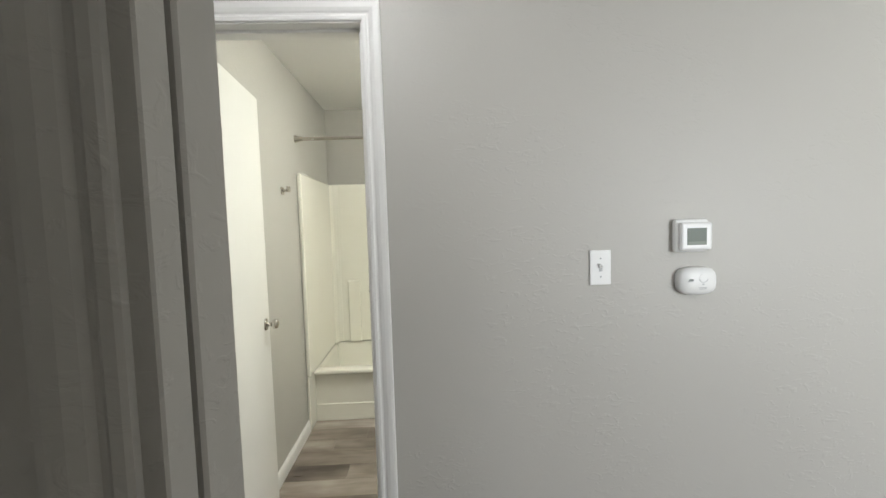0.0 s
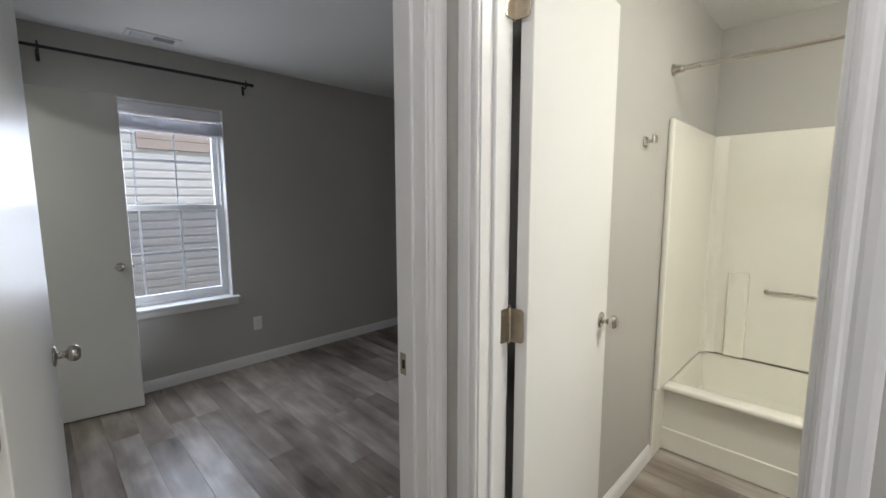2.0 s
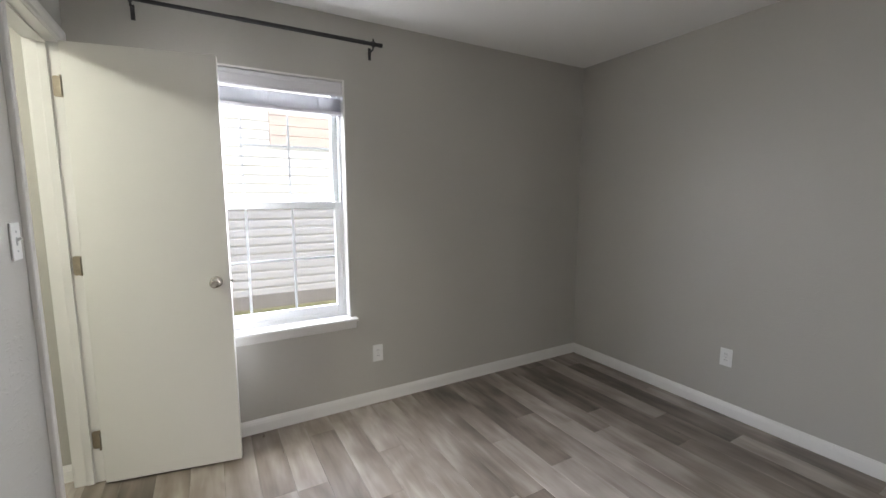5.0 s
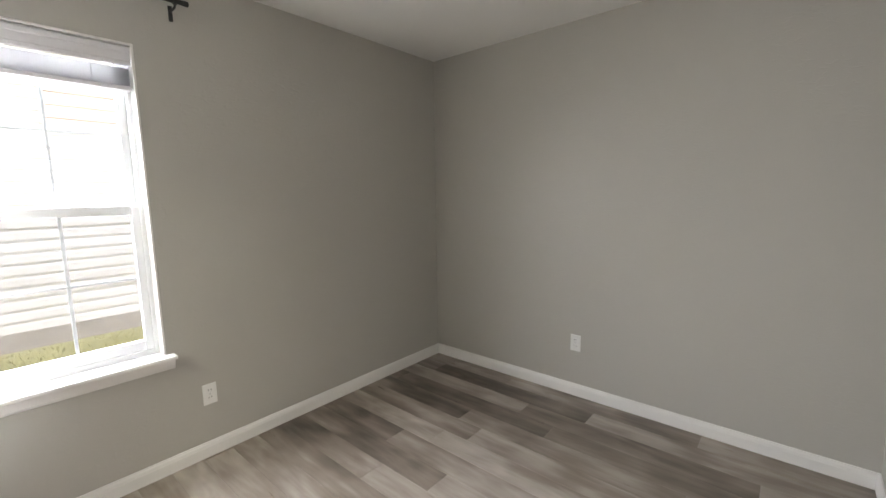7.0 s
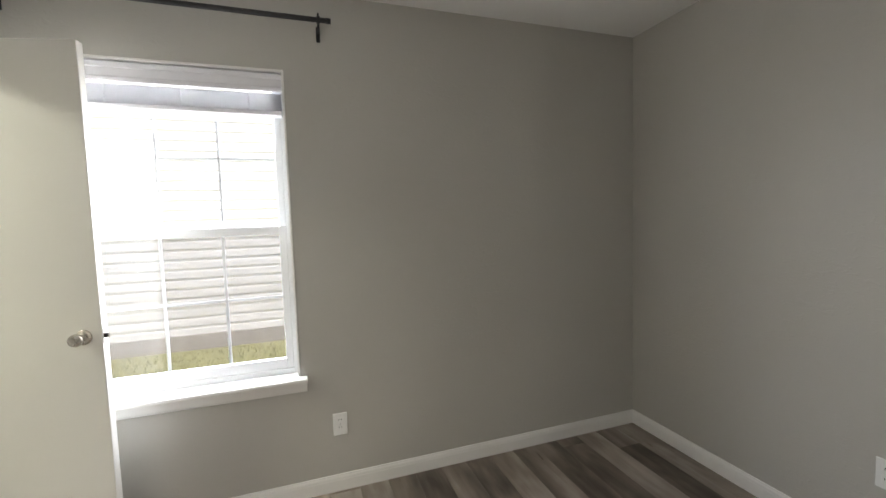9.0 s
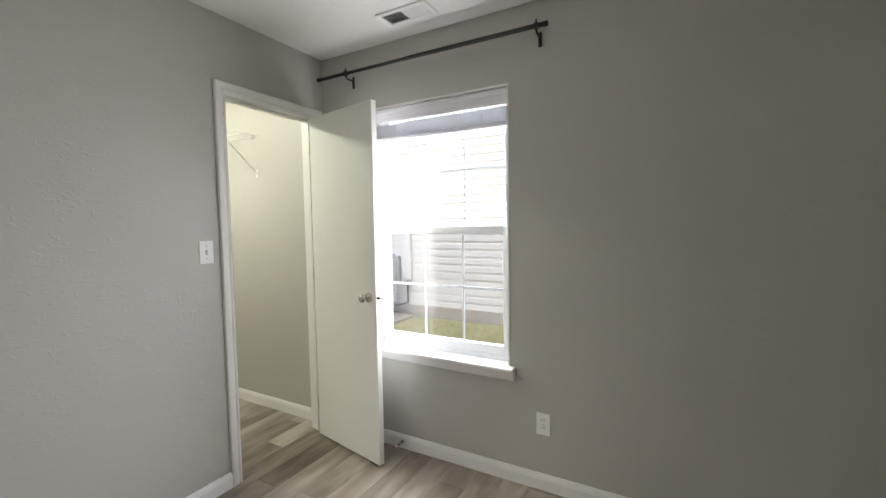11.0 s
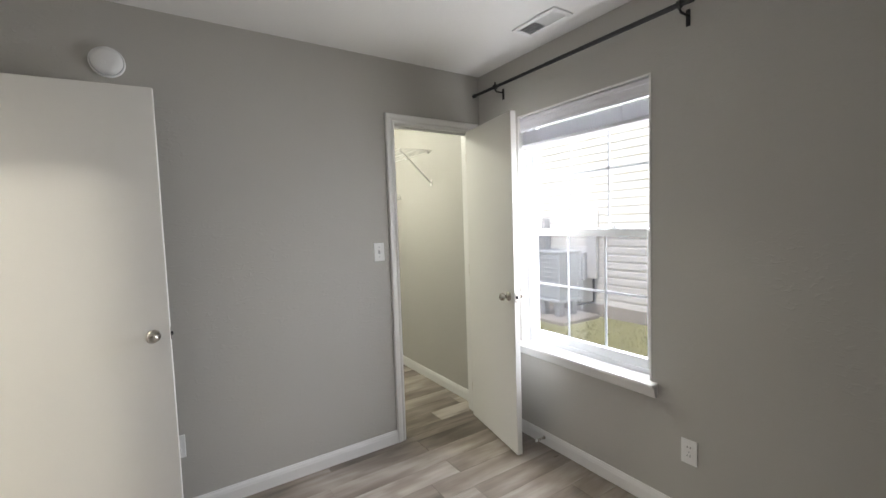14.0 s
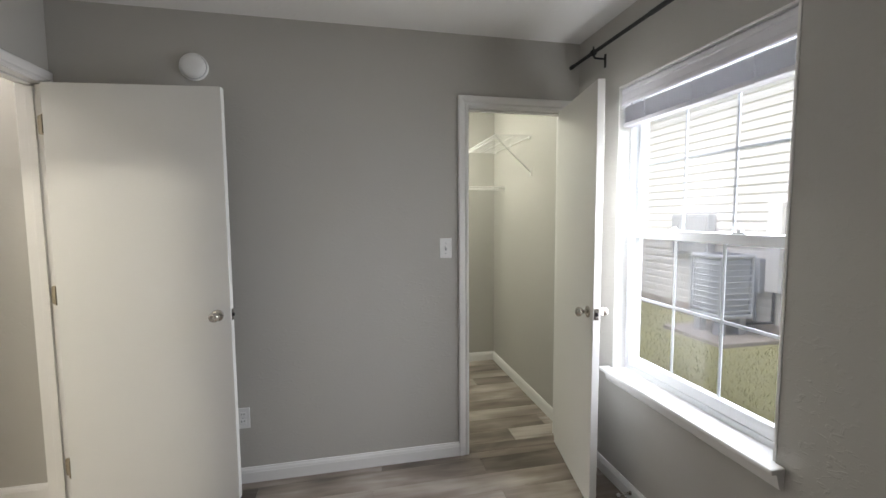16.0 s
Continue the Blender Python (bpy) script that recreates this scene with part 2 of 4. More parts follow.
def lathe(profile, at, axis, n=28, bm=None):
    """A body turned from (distance along the axis, radius) pairs."""
    bm = bm or bmesh.new()
    turn = Vector(axis).to_track_quat("Z", "Y").to_matrix()
    at = Vector(at)
    rings = []
    for d, r in profile:
        rings.append([bm.verts.new(at + turn @ Vector((r * math.cos(2 * math.pi * k / n), r * math.sin(2 * math.pi * k / n), d))) for k in range(n)])
    for a, b in zip(rings[:-1], rings[1:]):
        for k in range(n):
            bm.faces.new((a[k], a[(k + 1) % n], b[(k + 1) % n], b[k]))
    bm.faces.new(rings[0][::-1])
    bm.faces.new(rings[-1])
    return bm


def moulding(profile, p0, p1, across, out, cut0=0.0, cut1=0.0, bm=None):
    """A closed profile of (across, out) pairs drawn from p0 to p1; cut0 and cut1 slant the ends for mitres."""
    bm = bm or bmesh.new()
    p0, p1, u, v = Vector(p0), Vector(p1), Vector(across), Vector(out)
    d = (p1 - p0).normalized()
    a = [bm.verts.new(p0 + u * s + v * t + d * (cut0 * s)) for s, t in profile]
    b = [bm.verts.new(p1 + u * s + v * t + d * (cut1 * s)) for s, t in profile]
    k = len(profile)
    for i in range(k):
        bm.faces.new((a[i], a[(i + 1) % k], b[(i + 1) % k], b[i]))
    bm.faces.new(a[::-1])
    bm.faces.new(b)
    return bm


CASING = [(0, 0), (0, 0.009), (0.004, 0.011), (0.012, 0.0115), (0.016, 0.0085), (0.021, 0.0085), (0.026, 0.012), (0.036, 0.0155), (0.048, 0.0165), (0.054, 0.0155), (0.057, 0.012), (0.057, 0)]
BASE = [(0, 0), (0, 0.0135), (0.056, 0.013), (0.060, 0.0115), (0.063, 0.0115), (0.070, 0.010), (0.077, 0.0065), (0.083, 0.0055), (0.083, 0)]


# ---------------------------------------------------------------- the plan, in metres
H = 2.44
XW, XE, XH = -3.66, -0.955, -0.845          # window wall, east wall's two faces
YN, YS, YC = 3.46, 0.15, 0.04               # north wall, closet wall's two faces
YH, YB = 1.03, 1.14                         # hall wall's two faces
CLOSET_Y, CLOSET_X = -1.40, -2.30
BATH_X, HALL_X, HALL_Y = 0.69, 3.20, -1.60
XB = -0.800                                 # bathroom's west face
WIN_Y0, WIN_Y1, WIN_Z0, WIN_Z1 = 0.545, 1.425, 0.60, 2.075
BED_Y0, BED_Y1 = 0.188, 0.965               # bedroom doorway
BATH_X0, BATH_X1 = -0.725, -0.128           # bathroom doorway
CL_X0, CL_X1 = -3.575, -2.975               # closet doorway
DOOR_H, JAMB = 2.045, 0.018


def wall(name, lo, hi, hole=None, label=""):
    """A wall from corner lo to corner hi; hole: (along0, along1, z0, z1) on its long side."""
    (x0, y0), (x1, y1) = lo, hi
    along_x = (x1 - x0) > (y1 - y0)
    bm = bmesh.new()

    def piece(a0, a1, z0, z1):
        if a1 - a0 > 1e-4 and z1 - z0 > 1e-4:
            if along_x:
                box(a0, y0, z0, a1, y1, z1, bm=bm)
            else:
                box(x0, a0, z0, x1, a1, z1, bm=bm)
    s, e = (x0, x1) if along_x else (y0, y1)
    if hole:
        a0, a1, z0, z1 = hole
        piece(s, a0, -0.1, H)
        piece(a1, e, -0.1, H)
        piece(a0, a1, z1, H)
        piece(a0, a1, -0.1, z0)
    else:
        piece(s, e, -0.1, H)
    return tagged(part(name, bm, WALL), label or "greige painted wall with a faint trowelled texture", "wall", kind="structure")


wall("wall_west", (-3.80, -1.52), (XW, 3.56), (WIN_Y0, WIN_Y1, WIN_Z0, WIN_Z1))
wall("wall_north", (XW, YN), (0.80, 3.56))
wall("wall_south", (XW, YC), (XE, YS), (CL_X0 - JAMB, CL_X1 + JAMB, -0.1, DOOR_H + JAMB))
wall("wall_east", (XE, -1.72), (XH, YN), (BED_Y0 - JAMB, BED_Y1 + JAMB, -0.1, DOOR_H + JAMB))
wall("wall_hall", (XH, YH), (HALL_X, YB), (BATH_X0 - JAMB, BATH_X1 + JAMB, -0.1, DOOR_H + JAMB))
wall("wall_hall_stub", (XH, -0.020), (-0.140, 0.066))
# the south wall's opening is assumed and unseen; it holds the added daylight lamp
wall("wall_hall_south", (XH, HALL_Y - 0.12), (HALL_X, HALL_Y), (1.75, 3.05, 0.6, 2.1))
# added wall, never in view: it keeps the hall daylight lamp off the stub
wall("wall_hall_light_block", (0.48, -0.62), (1.15, -0.50))
wall("wall_hall_east", (HALL_X, HALL_Y - 0.12), (HALL_X + 0.12, YB))
wall("wall_bath_west", (XH, YB), (XB, YN))
wall("wall_bath_east", (BATH_X, YB), (BATH_X + 0.11, YN))
wall("wall_closet_back", (XW, CLOSET_Y - 0.12), (CLOSET_X + 0.1, CLOSET_Y))
wall("wall_closet_east", (CLOSET_X, CLOSET_Y), (CLOSET_X + 0.1, YC))
tagged(part("ceiling", box(-3.80, -1.72, H, HALL_X + 0.12, 3.56, H + 0.12), CEIL), "white textured plaster ceiling", "ceiling", kind="structure")
floor = tagged(part("floor", box(-3.66, -1.72, -0.10, HALL_X, YN, -0.008), SUBFLOOR), "grey-brown vinyl plank floor", "floor", kind="structure")

# added lamp: daylight for an assumed window, out of sight in the hall's south wall
glow = new("hall_added_daylight", bpy.data.lights.new("hall_added_daylight", "AREA"))
glow.data.shape, glow.data.size, glow.data.size_y, glow.data.energy = "RECTANGLE", 1.35, 1.4, HALL_ADDED_WATTS
glow.data.color = (1.0, 0.95, 0.84)
glow.matrix_world = look((2.4, HALL_Y - 0.06, 1.35), (2.4, 1, 1.35))

# daylight in the bedroom window's opening below the blind: level light off the neighbouring facade,
# and the sky's light, which falls steeply, from five leaning strips one above the other before the glass
open_light = new("bedroom_opening_daylight", bpy.data.lights.new("bedroom_opening_daylight", "AREA"))
open_light.data.shape, open_light.data.size, open_light.data.size_y, open_light.data.energy = "RECTANGLE", 0.72, 1.00, OPENING_WATTS
open_light.data.color = (1.0, 0.98, 0.93)
open_light.matrix_world = look((-3.69, 0.985, 1.33), (0.0, 0.985, 1.33))
for k in range(5):
    strip = new("bedroom_sky_daylight", bpy.data.lights.new("bedroom_sky_daylight", "AREA"))
    strip.data.shape, strip.data.size, strip.data.size_y, strip.data.energy = "RECTANGLE", 1.20, 0.27, SKY_WATTS / 5
    strip.data.color, strip.data.spread = (0.93, 0.97, 1.0), radians(150)
    z = 0.86 + 0.28 * k
    strip.matrix_world = look((-3.90, 0.985, z), (-2.90, 0.985, z - 0.65))


def baseboard(p0, p1, out):
    ob = part("baseboard", moulding(BASE, p0, p1, (0, 0, 1), out), TRIM)
    return tagged(ob, "white painted baseboard along the wall", "baseboard", kind="structure")


C = 0.062                                   # casing and its reveal
baseboard((XW, CLOSET_Y, 0), (XW, YC, 0), (1, 0, 0))
baseboard((XW, YS, 0), (XW, YN, 0), (1, 0, 0))
baseboard((XW, YN, 0), (XE, YN, 0), (0, -1, 0))
baseboard((XE, BED_Y1 + C, 0), (XE, YN, 0), (-1, 0, 0))
baseboard((CL_X1 + C, YS, 0), (XE, YS, 0), (0, 1, 0))
baseboard((XW, CLOSET_Y, 0), (CLOSET_X, CLOSET_Y, 0), (0, 1, 0))
baseboard((CLOSET_X, CLOSET_Y, 0), (CLOSET_X, YC, 0), (-1, 0, 0))
baseboard((CL_X1 + C, YC, 0), (CLOSET_X, YC, 0), (0, -1, 0))
baseboard((XB, YB, 0), (XB, 2.62, 0), (1, 0, 0))
baseboard((BATH_X, YB, 0), (BATH_X, 2.62, 0), (-1, 0, 0))
baseboard((BATH_X1 + C, YB, 0), (BATH_X, YB, 0), (0, 1, 0))
baseboard((BATH_X1 + C, YH, 0), (HALL_X, YH, 0), (0, -1, 0))
baseboard((XH, 0.066, 0), (XH, BED_Y0 - C, 0), (1, 0, 0))
baseboard((XH, 0.066, 0), (-0.197, 0.066, 0), (0, 1, 0))
trim = tagged(empty("trim"), "greige painted boards round the end of the hall wall", "trim", kind="structure")
part("jamb", box(-0.140, -0.022, 0, -0.122, 0.012, H, 0.002), WALL, trim)
part("jamb", box(-0.140, 0.023, 0, -0.122, 0.085, H, 0.003), WALL, trim)
# the dark line between the boards is shade put into this strip's colour
part("shade_strip", box(-0.140, 0.0115, 0, -0.134, 0.0235, H), JOINT_SHADE, trim, "near-black strip between two jamb boards, coloured as their shade line")
part("casing", moulding(CASING, (-0.138, -0.020, 0), (-0.138, -0.020, H), (-1, 0, 0), (0, -1, 0)), WALL, trim)
part("casing", moulding(CASING, (-0.138, 0.066, 0), (-0.138, 0.066, H), (-1, 0, 0), (0, 1, 0)), WALL, trim)
baseboard((XH, HALL_Y, 0), (HALL_X, HALL_Y, 0), (0, 1, 0))


# ---------------------------------------------------------------- doors
def knob(parent, at, out, label="satin nickel round door knob"):
    """A passage knob: rose, neck and a turned ball with a flat face."""
    prof = [(0, 0.0325), (0.004, 0.0325), (0.007, 0.029), (0.009, 0.016), (0.011, 0.0115), (0.026, 0.0105), (0.030, 0.014), (0.036, 0.0225),
            (0.044, 0.0265), (0.053, 0.0265), (0.060, 0.0235), (0.064, 0.017), (0.0655, 0.0155), (0.063, 0.012), (0.063, 0.002)]
    prof = [(d * 0.9, r * 0.88) for d, r in prof]
    return part("knob", lathe(prof, at, out), NICKEL, parent, label, smooth=True)


def hinge(parent, z, pin, leaf_dirs, label="tarnished nickel butt hinge with rounded corners"):
    """A butt hinge: barrel with tips and two rounded leaves with screws, 89 mm high."""
    hh = 0.0445
    px, py = pin
    bm = bmesh.new()
    for k in range(5):
        tube((px, py, z - hh + 0.0178 * k + 0.0006), (px, py, z - hh + 0.0178 * (k + 1) - 0.0006), 0.0062, 12, bm)
    tube((px, py, z + hh), (px, py, z + hh + 0.005), 0.0045, 10, bm)
    tube((px, py, z - hh - 0.005), (px, py, z - hh), 0.0045, 10, bm)
    ob = part("hinge", bm, HINGE, parent, label)
    for (dx, dy), (nx, ny) in leaf_dirs:
        u, nrm = Vector((dx, dy, 0)), Vector((nx, ny, 0))
        lb, pts, w, r = bmesh.new(), [], 0.042, 0.011
        pts += [(0.0, -hh), (w - r, -hh)] + [(w - r + r * math.sin(a), -hh + r - r * math.cos(a)) for a in (0.4, 0.8, 1.2)] + [(w, -hh + r), (w, hh - r)]
        pts += [(w - r + r * math.cos(a), hh - r + r * math.sin(a)) for a in (0.4, 0.8, 1.2)] + [(w - r, hh), (0.0, hh)]
        base = Vector((px, py, z))
        low = [lb.verts.new(base + u * s + Vector((0, 0, q))) for s, q in pts]
        top = [lb.verts.new(base + u * s + Vector((0, 0, q)) + nrm * 0.0025) for s, q in pts]
        lb.faces.new(low), lb.faces.new(top)
        for i in range(len(pts)):
            lb.faces.new((low[i], low[(i + 1) % len(pts)], top[(i + 1) % len(pts)], top[i]))
        for s, q in ((0.030, 0.031), (0.022, 0.0), (0.030, -0.031)):
            tube(base + u * s + Vector((0, 0, q)) + nrm * 0.002, base + u * s + Vector((0, 0, q)) + nrm * 0.0036, 0.0038, 8, lb)
        part("hinge_leaf", lb, HINGE, ob)
    return ob


def door_frame(name, along, a0, a1, f0, f1, stop_at, sides, label):
    """Jambs, stops and mitred casings of a doorway. along: 'x' or 'y'; a0, a1: clear opening; f0, f1: the wall's two faces (f0 < f1);
    sides: which faces carry casings, each with the casing strips that fit there."""
    root = tagged(empty(name), label, "door", kind="structure")

    def p(a, f, z):
        return (a, f, z) if along == "x" else (f, a, z)

    def bx(a, b, c, d, z0, z1, bv=0.001):
        (x0, y0, _), (x1, y1, _) = p(a, c, 0), p(b, d, 0)
        return box(x0, y0, z0, x1, y1, z1, bv)
    e = 0.002
    part("jamb", bx(a0 - JAMB, a0, f0 - e, f1 + e, 0, DOOR_H), TRIM, root)
    part("jamb", bx(a1, a1 + JAMB, f0 - e, f1 + e, 0, DOOR_H), TRIM, root)
    part("head_jamb", bx(a0 - JAMB, a1 + JAMB, f0 - e, f1 + e, DOOR_H, DOOR_H + JAMB), TRIM, root)
    s0, s1 = stop_at
    part("door_stop", bx(a0, a0 + 0.010, s0, s1, 0, DOOR_H - 0.01, 0.002), TRIM, root)
    part("door_stop", bx(a1 - 0.010, a1, s0, s1, 0, DOOR_H - 0.01, 0.002), TRIM, root)
    part("door_stop", bx(a0 + 0.010, a1 - 0.010, s0, s1, DOOR_H - 0.010, DOOR_H, 0.002), TRIM, root)
    ua = Vector(p(1, 0, 0))
    for f, sign in sides:
        out = Vector(p(0, sign, 0))
        r = 0.005
        lo, hi, top = a0 - r, a1 + r, DOOR_H + r
        part("casing", moulding(CASING, p(lo, f, 0), p(lo, f, top), -ua, out, 0, 1), TRIM, root)
        part("casing", moulding(CASING, p(hi, f, 0), p(hi, f, top), ua, out, 0, 1), TRIM, root)
        part("casing", moulding(CASING, p(lo, f, top), p(hi, f, top), (0, 0, 1), out, -1, 1), TRIM, root)
    return root


OFF = 0.012                                 # the hinge pin stands this far off the slab's face


def door_leaf(frame_ob, pin, angle, width, knob_z, swing, label, back_knob=True):
    """A flush slab on hinges at pin, turned so that it runs towards angle (degrees from +x). swing: +1 where the slab lies
    to the left of the line from the pin, -1 to the right."""
    m = Matrix.Translation((pin[0], pin[1], 0)) @ pose(0, 0, 0, 0, 0, angle)
    leaf = part("door_leaf", box(0.009, swing * OFF, 0.012, width, swing * (OFF + 0.035), DOOR_H - 0.004, 0.002), DOOR, frame_ob, label)
    leaf.matrix_basis = m
    kx = width - 0.062
    if back_knob:
        knob(leaf, (kx, swing * OFF, knob_z), (0, -swing, 0))
    knob(leaf, (kx, swing * (OFF + 0.035), knob_z), (0, swing, 0))
    part("latch_plate", box(width - 0.001, swing * (OFF + 0.006), knob_z - 0.028, width + 0.0015, swing * (OFF + 0.029), knob_z + 0.028, 0.0005), NICKEL, leaf)
    part("latch_bolt", box(width, swing * (OFF + 0.012), knob_z - 0.008, width + 0.010, swing * (OFF + 0.023), knob_z + 0.008, 0.002), DARK, leaf)
    return leaf


HZ = (1.86, 1.07, 0.22)
bed = door_frame("door_1", "y", BED_Y0, BED_Y1, XE, XH, (XE + 0.040, XE + 0.072), ((XE, -1), (XH, 1)),
                 "white painted bedroom doorway with moulded casing and an open flush door")
BED_ANGLE = 174.5
bed_leaf = door_leaf(bed, (XE - 0.008, BED_Y0 + 0.001), BED_ANGLE, 0.776, 0.957, -1, "white flush bedroom door standing wide open")
bath = door_frame("door_2", "x", BATH_X0, BATH_X1, YH, YB, (YB - 0.072, YB - 0.040), ((YH, -1), (YB, 1)),
                  "white painted bathroom doorway with moulded casing and an open flush door")
BATH_ANGLE = 95.0
bath_leaf = door_leaf(bath, (BATH_X0 + 0.001, YB + 0.008), BATH_ANGLE, 0.612, 0.965, -1, "white flush bathroom door standing open", back_knob=False)
clos = door_frame("door_3", "x", CL_X0, CL_X1, YC, YS, (YS - 0.072, YS - 0.040), ((YS, 1), (YC, -1)),
                  "white painted closet doorway with moulded casing and an open flush door")
CL_ANGLE = 79.0
clos_leaf = door_leaf(clos, (CL_X0 + 0.001, YS + 0.008), CL_ANGLE, 0.605, 0.965, -1, "white flush closet door standing open before the window")


def unit(deg):
    return (math.cos(radians(deg)), math.sin(radians(deg)))


for z in HZ:
    # leaf directions run from the pin along the jamb's face and along the slab's edge
    ux, uy = unit(BED_ANGLE)
    hinge(bed, z, (XE - 0.008, BED_Y0 + 0.001), (((1, 0), (0, 1)), ((uy, -ux), (-ux, -uy))))
    ux, uy = unit(BATH_ANGLE)
    hinge(bath, z, (BATH_X0 + 0.001, YB + 0.008), (((0, -1), (1, 0)), ((uy, -ux), (-ux, -uy))))
    ux, uy = unit(CL_ANGLE)
    hinge(clos, z, (CL_X0 + 0.001, YS + 0.008), (((0, -1), (1, 0)), ((uy, -ux), (-ux, -uy))))
for root, plate in ((bed, (XE + 0.008, BED_Y1 - 0.0018, 0.925, XE + 0.036, BED_Y1 + 0.0005, 0.985)),
                    (clos, (CL_X1 - 0.0018, YS - 0.034, 0.925, CL_X1 + 0.0005, YS - 0.006, 0.985))):
    pl = part("strike_plate", box(*plate, 0.0005), HINGE, root, "tarnished nickel strike plate")
    x0, y0, z0, x1, y1, z1 = plate
    part("latch_hole", box(x0 + (x1 - x0) * 0.3, y0 - 0.0006 if root is bed else y0 + (y1 - y0) * 0.3, z0 + 0.018, x1 - (x1 - x0) * 0.3,
                           y0 + 0.0006 if root is bed else y1 - (y1 - y0) * 0.3, z1 - 0.018) if root is bed else
         box(x0 - 0.0006, y0 + 0.009, z0 + 0.018, x0 + 0.0006, y1 - 0.009, z1 - 0.018), DARK, pl)


# ---------------------------------------------------------------- the bedroom window
def sash(root, name, y0, y1, z0, z1, x, rail_low, rail_top, glass, label):
    """A vinyl sash: two stiles, two rails, three by two panes behind a flat grid."""
    st = 0.034
    s = part(name, box(x - 0.016, y0, z0, x + 0.016, y0 + st, z1, 0.003), VINYL, root, label)
    part("stile", box(x - 0.016, y1 - st, z0, x + 0.016, y1, z1, 0.003), VINYL, s)
    part("bottom_rail", box(x - 0.016, y0 + st, z0, x + 0.016, y1 - st, z0 + rail_low, 0.003), VINYL, s)
    part("top_rail", box(x - 0.016, y0 + st, z1 - rail_top, x + 0.016, y1 - st, z1, 0.003), VINYL, s)
    gy0, gy1, gz0, gz1 = y0 + st - 0.004, y1 - st + 0.004, z0 + rail_low - 0.004, z1 - rail_top + 0.004
    pane = part("pane", box(x - 0.002, gy0, gz0, x + 0.002, gy1, gz1), glass, s, "clear window glass with a film of dust")
    pane.visible_shadow = False
    for k in (1, 2):
        yy = gy0 + (gy1 - gy0) * k / 3
        part("muntin", box(x - 0.009, yy - 0.0065, gz0, x - 0.004, yy + 0.0065, gz1, 0.001), GRID, s)
    zz = (gz0 + gz1) / 2
    part("muntin", box(x - 0.0095, gy0, zz - 0.0065, x - 0.0045, gy1, zz + 0.0065, 0.001), GRID, s)
    return s


win = tagged(empty("window_1"), "white vinyl double-hung window with a six-pane grid in each sash", "window", kind="structure")
XF0, XF1 = -3.80, -3.725
part("jamb_liner", box(XF1, WIN_Y0 - 0.001, WIN_Z0 + 0.02, XW + 0.003, WIN_Y0 + 0.009, WIN_Z1 + 0.001, 0.001), TRIM, win)
part("jamb_liner", box(XF1, WIN_Y1 - 0.009, WIN_Z0 + 0.02, XW + 0.003, WIN_Y1 + 0.001, WIN_Z1 + 0.001, 0.001), TRIM, win)
part("head_liner", box(XF1, WIN_Y0 + 0.009, WIN_Z1 - 0.009, XW + 0.003, WIN_Y1 - 0.009, WIN_Z1 + 0.001, 0.001), TRIM, win)
part("window_frame", box(XF0, WIN_Y0, WIN_Z0, XF1, WIN_Y0 + 0.026, WIN_Z1, 0.002), VINYL, win)
part("window_frame", box(XF0, WIN_Y1 - 0.026, WIN_Z0, XF1, WIN_Y1, WIN_Z1, 0.002), VINYL, win)
part("window_frame", box(XF0, WIN_Y0 + 0.026, WIN_Z1 - 0.030, XF1, WIN_Y1 - 0.026, WIN_Z1, 0.002), VINYL, win)
part("window_frame", box(XF0, WIN_Y0 + 0.026, WIN_Z0, XF1, WIN_Y1 - 0.026, WIN_Z0 + 0.045, 0.002), VINYL, win)
sash(win, "upper_sash", WIN_Y0 + 0.026, WIN_Y1 - 0.026, 1.315, WIN_Z1 - 0.030, -3.778, 0.040, 0.036, GLASS_UPPER, "upper window sash with a white grid")
low = sash(win, "lower_sash", WIN_Y0 + 0.026, WIN_Y1 - 0.026, WIN_Z0 + 0.045, 1.355, -3.744, 0.050, 0.042, GLASS_LOWER, "lower window sash with a white grid")
for yy in (0.85, 1.18):
    part("sash_lock", box(-3.756, yy - 0.028, 1.355, -3.732, yy + 0.028, 1.362, 0.002, bm=lathe([(0, 0.011), (0.010, 0.011), (0.014, 0.007)], (-3.744, yy, 1.360), (0, 0, 1), 14)), VINYL, low)
part("sill", box(-3.727, WIN_Y0 + 0.001, WIN_Z0, -3.601, WIN_Y1 - 0.001, WIN_Z0 + 0.020, 0.004, seg=2), TRIM, win, "white painted window stool")
part("sill_nose", box(XW + 0.001, WIN_Y0 - 0.035, WIN_Z0 + 0.0005, -3.600, WIN_Y1 + 0.035, WIN_Z0 + 0.0195, 0.005, seg=2), TRIM, win)
part("apron", moulding([(0, 0), (0, 0.014), (0.012, 0.020), (0.05, 0.030), (0.056, 0.036), (0.056, 0)], (XW, WIN_Y0 - 0.030, WIN_Z0 - 0.056), (XW, WIN_Y1 + 0.030, WIN_Z0 - 0.056), (0, 0, 1), (1, 0, 0)), TRIM, win)

screen = part("insect_screen", box(-3.797, WIN_Y0 + 0.030, WIN_Z0 + 0.05, -3.7962, WIN_Y1 - 0.030, 1.330), MESH, win, "fine grey insect screen over the lower sash")
screen.visible_shadow = False
blind = tagged(empty("window_blind"), "white slatted blind drawn up to the top of the window", "blind")
part("head_rail", box(-3.722, WIN_Y0 + 0.014, 2.026, -3.672, WIN_Y1 - 0.014, 2.064, 0.003), BLIND, blind)
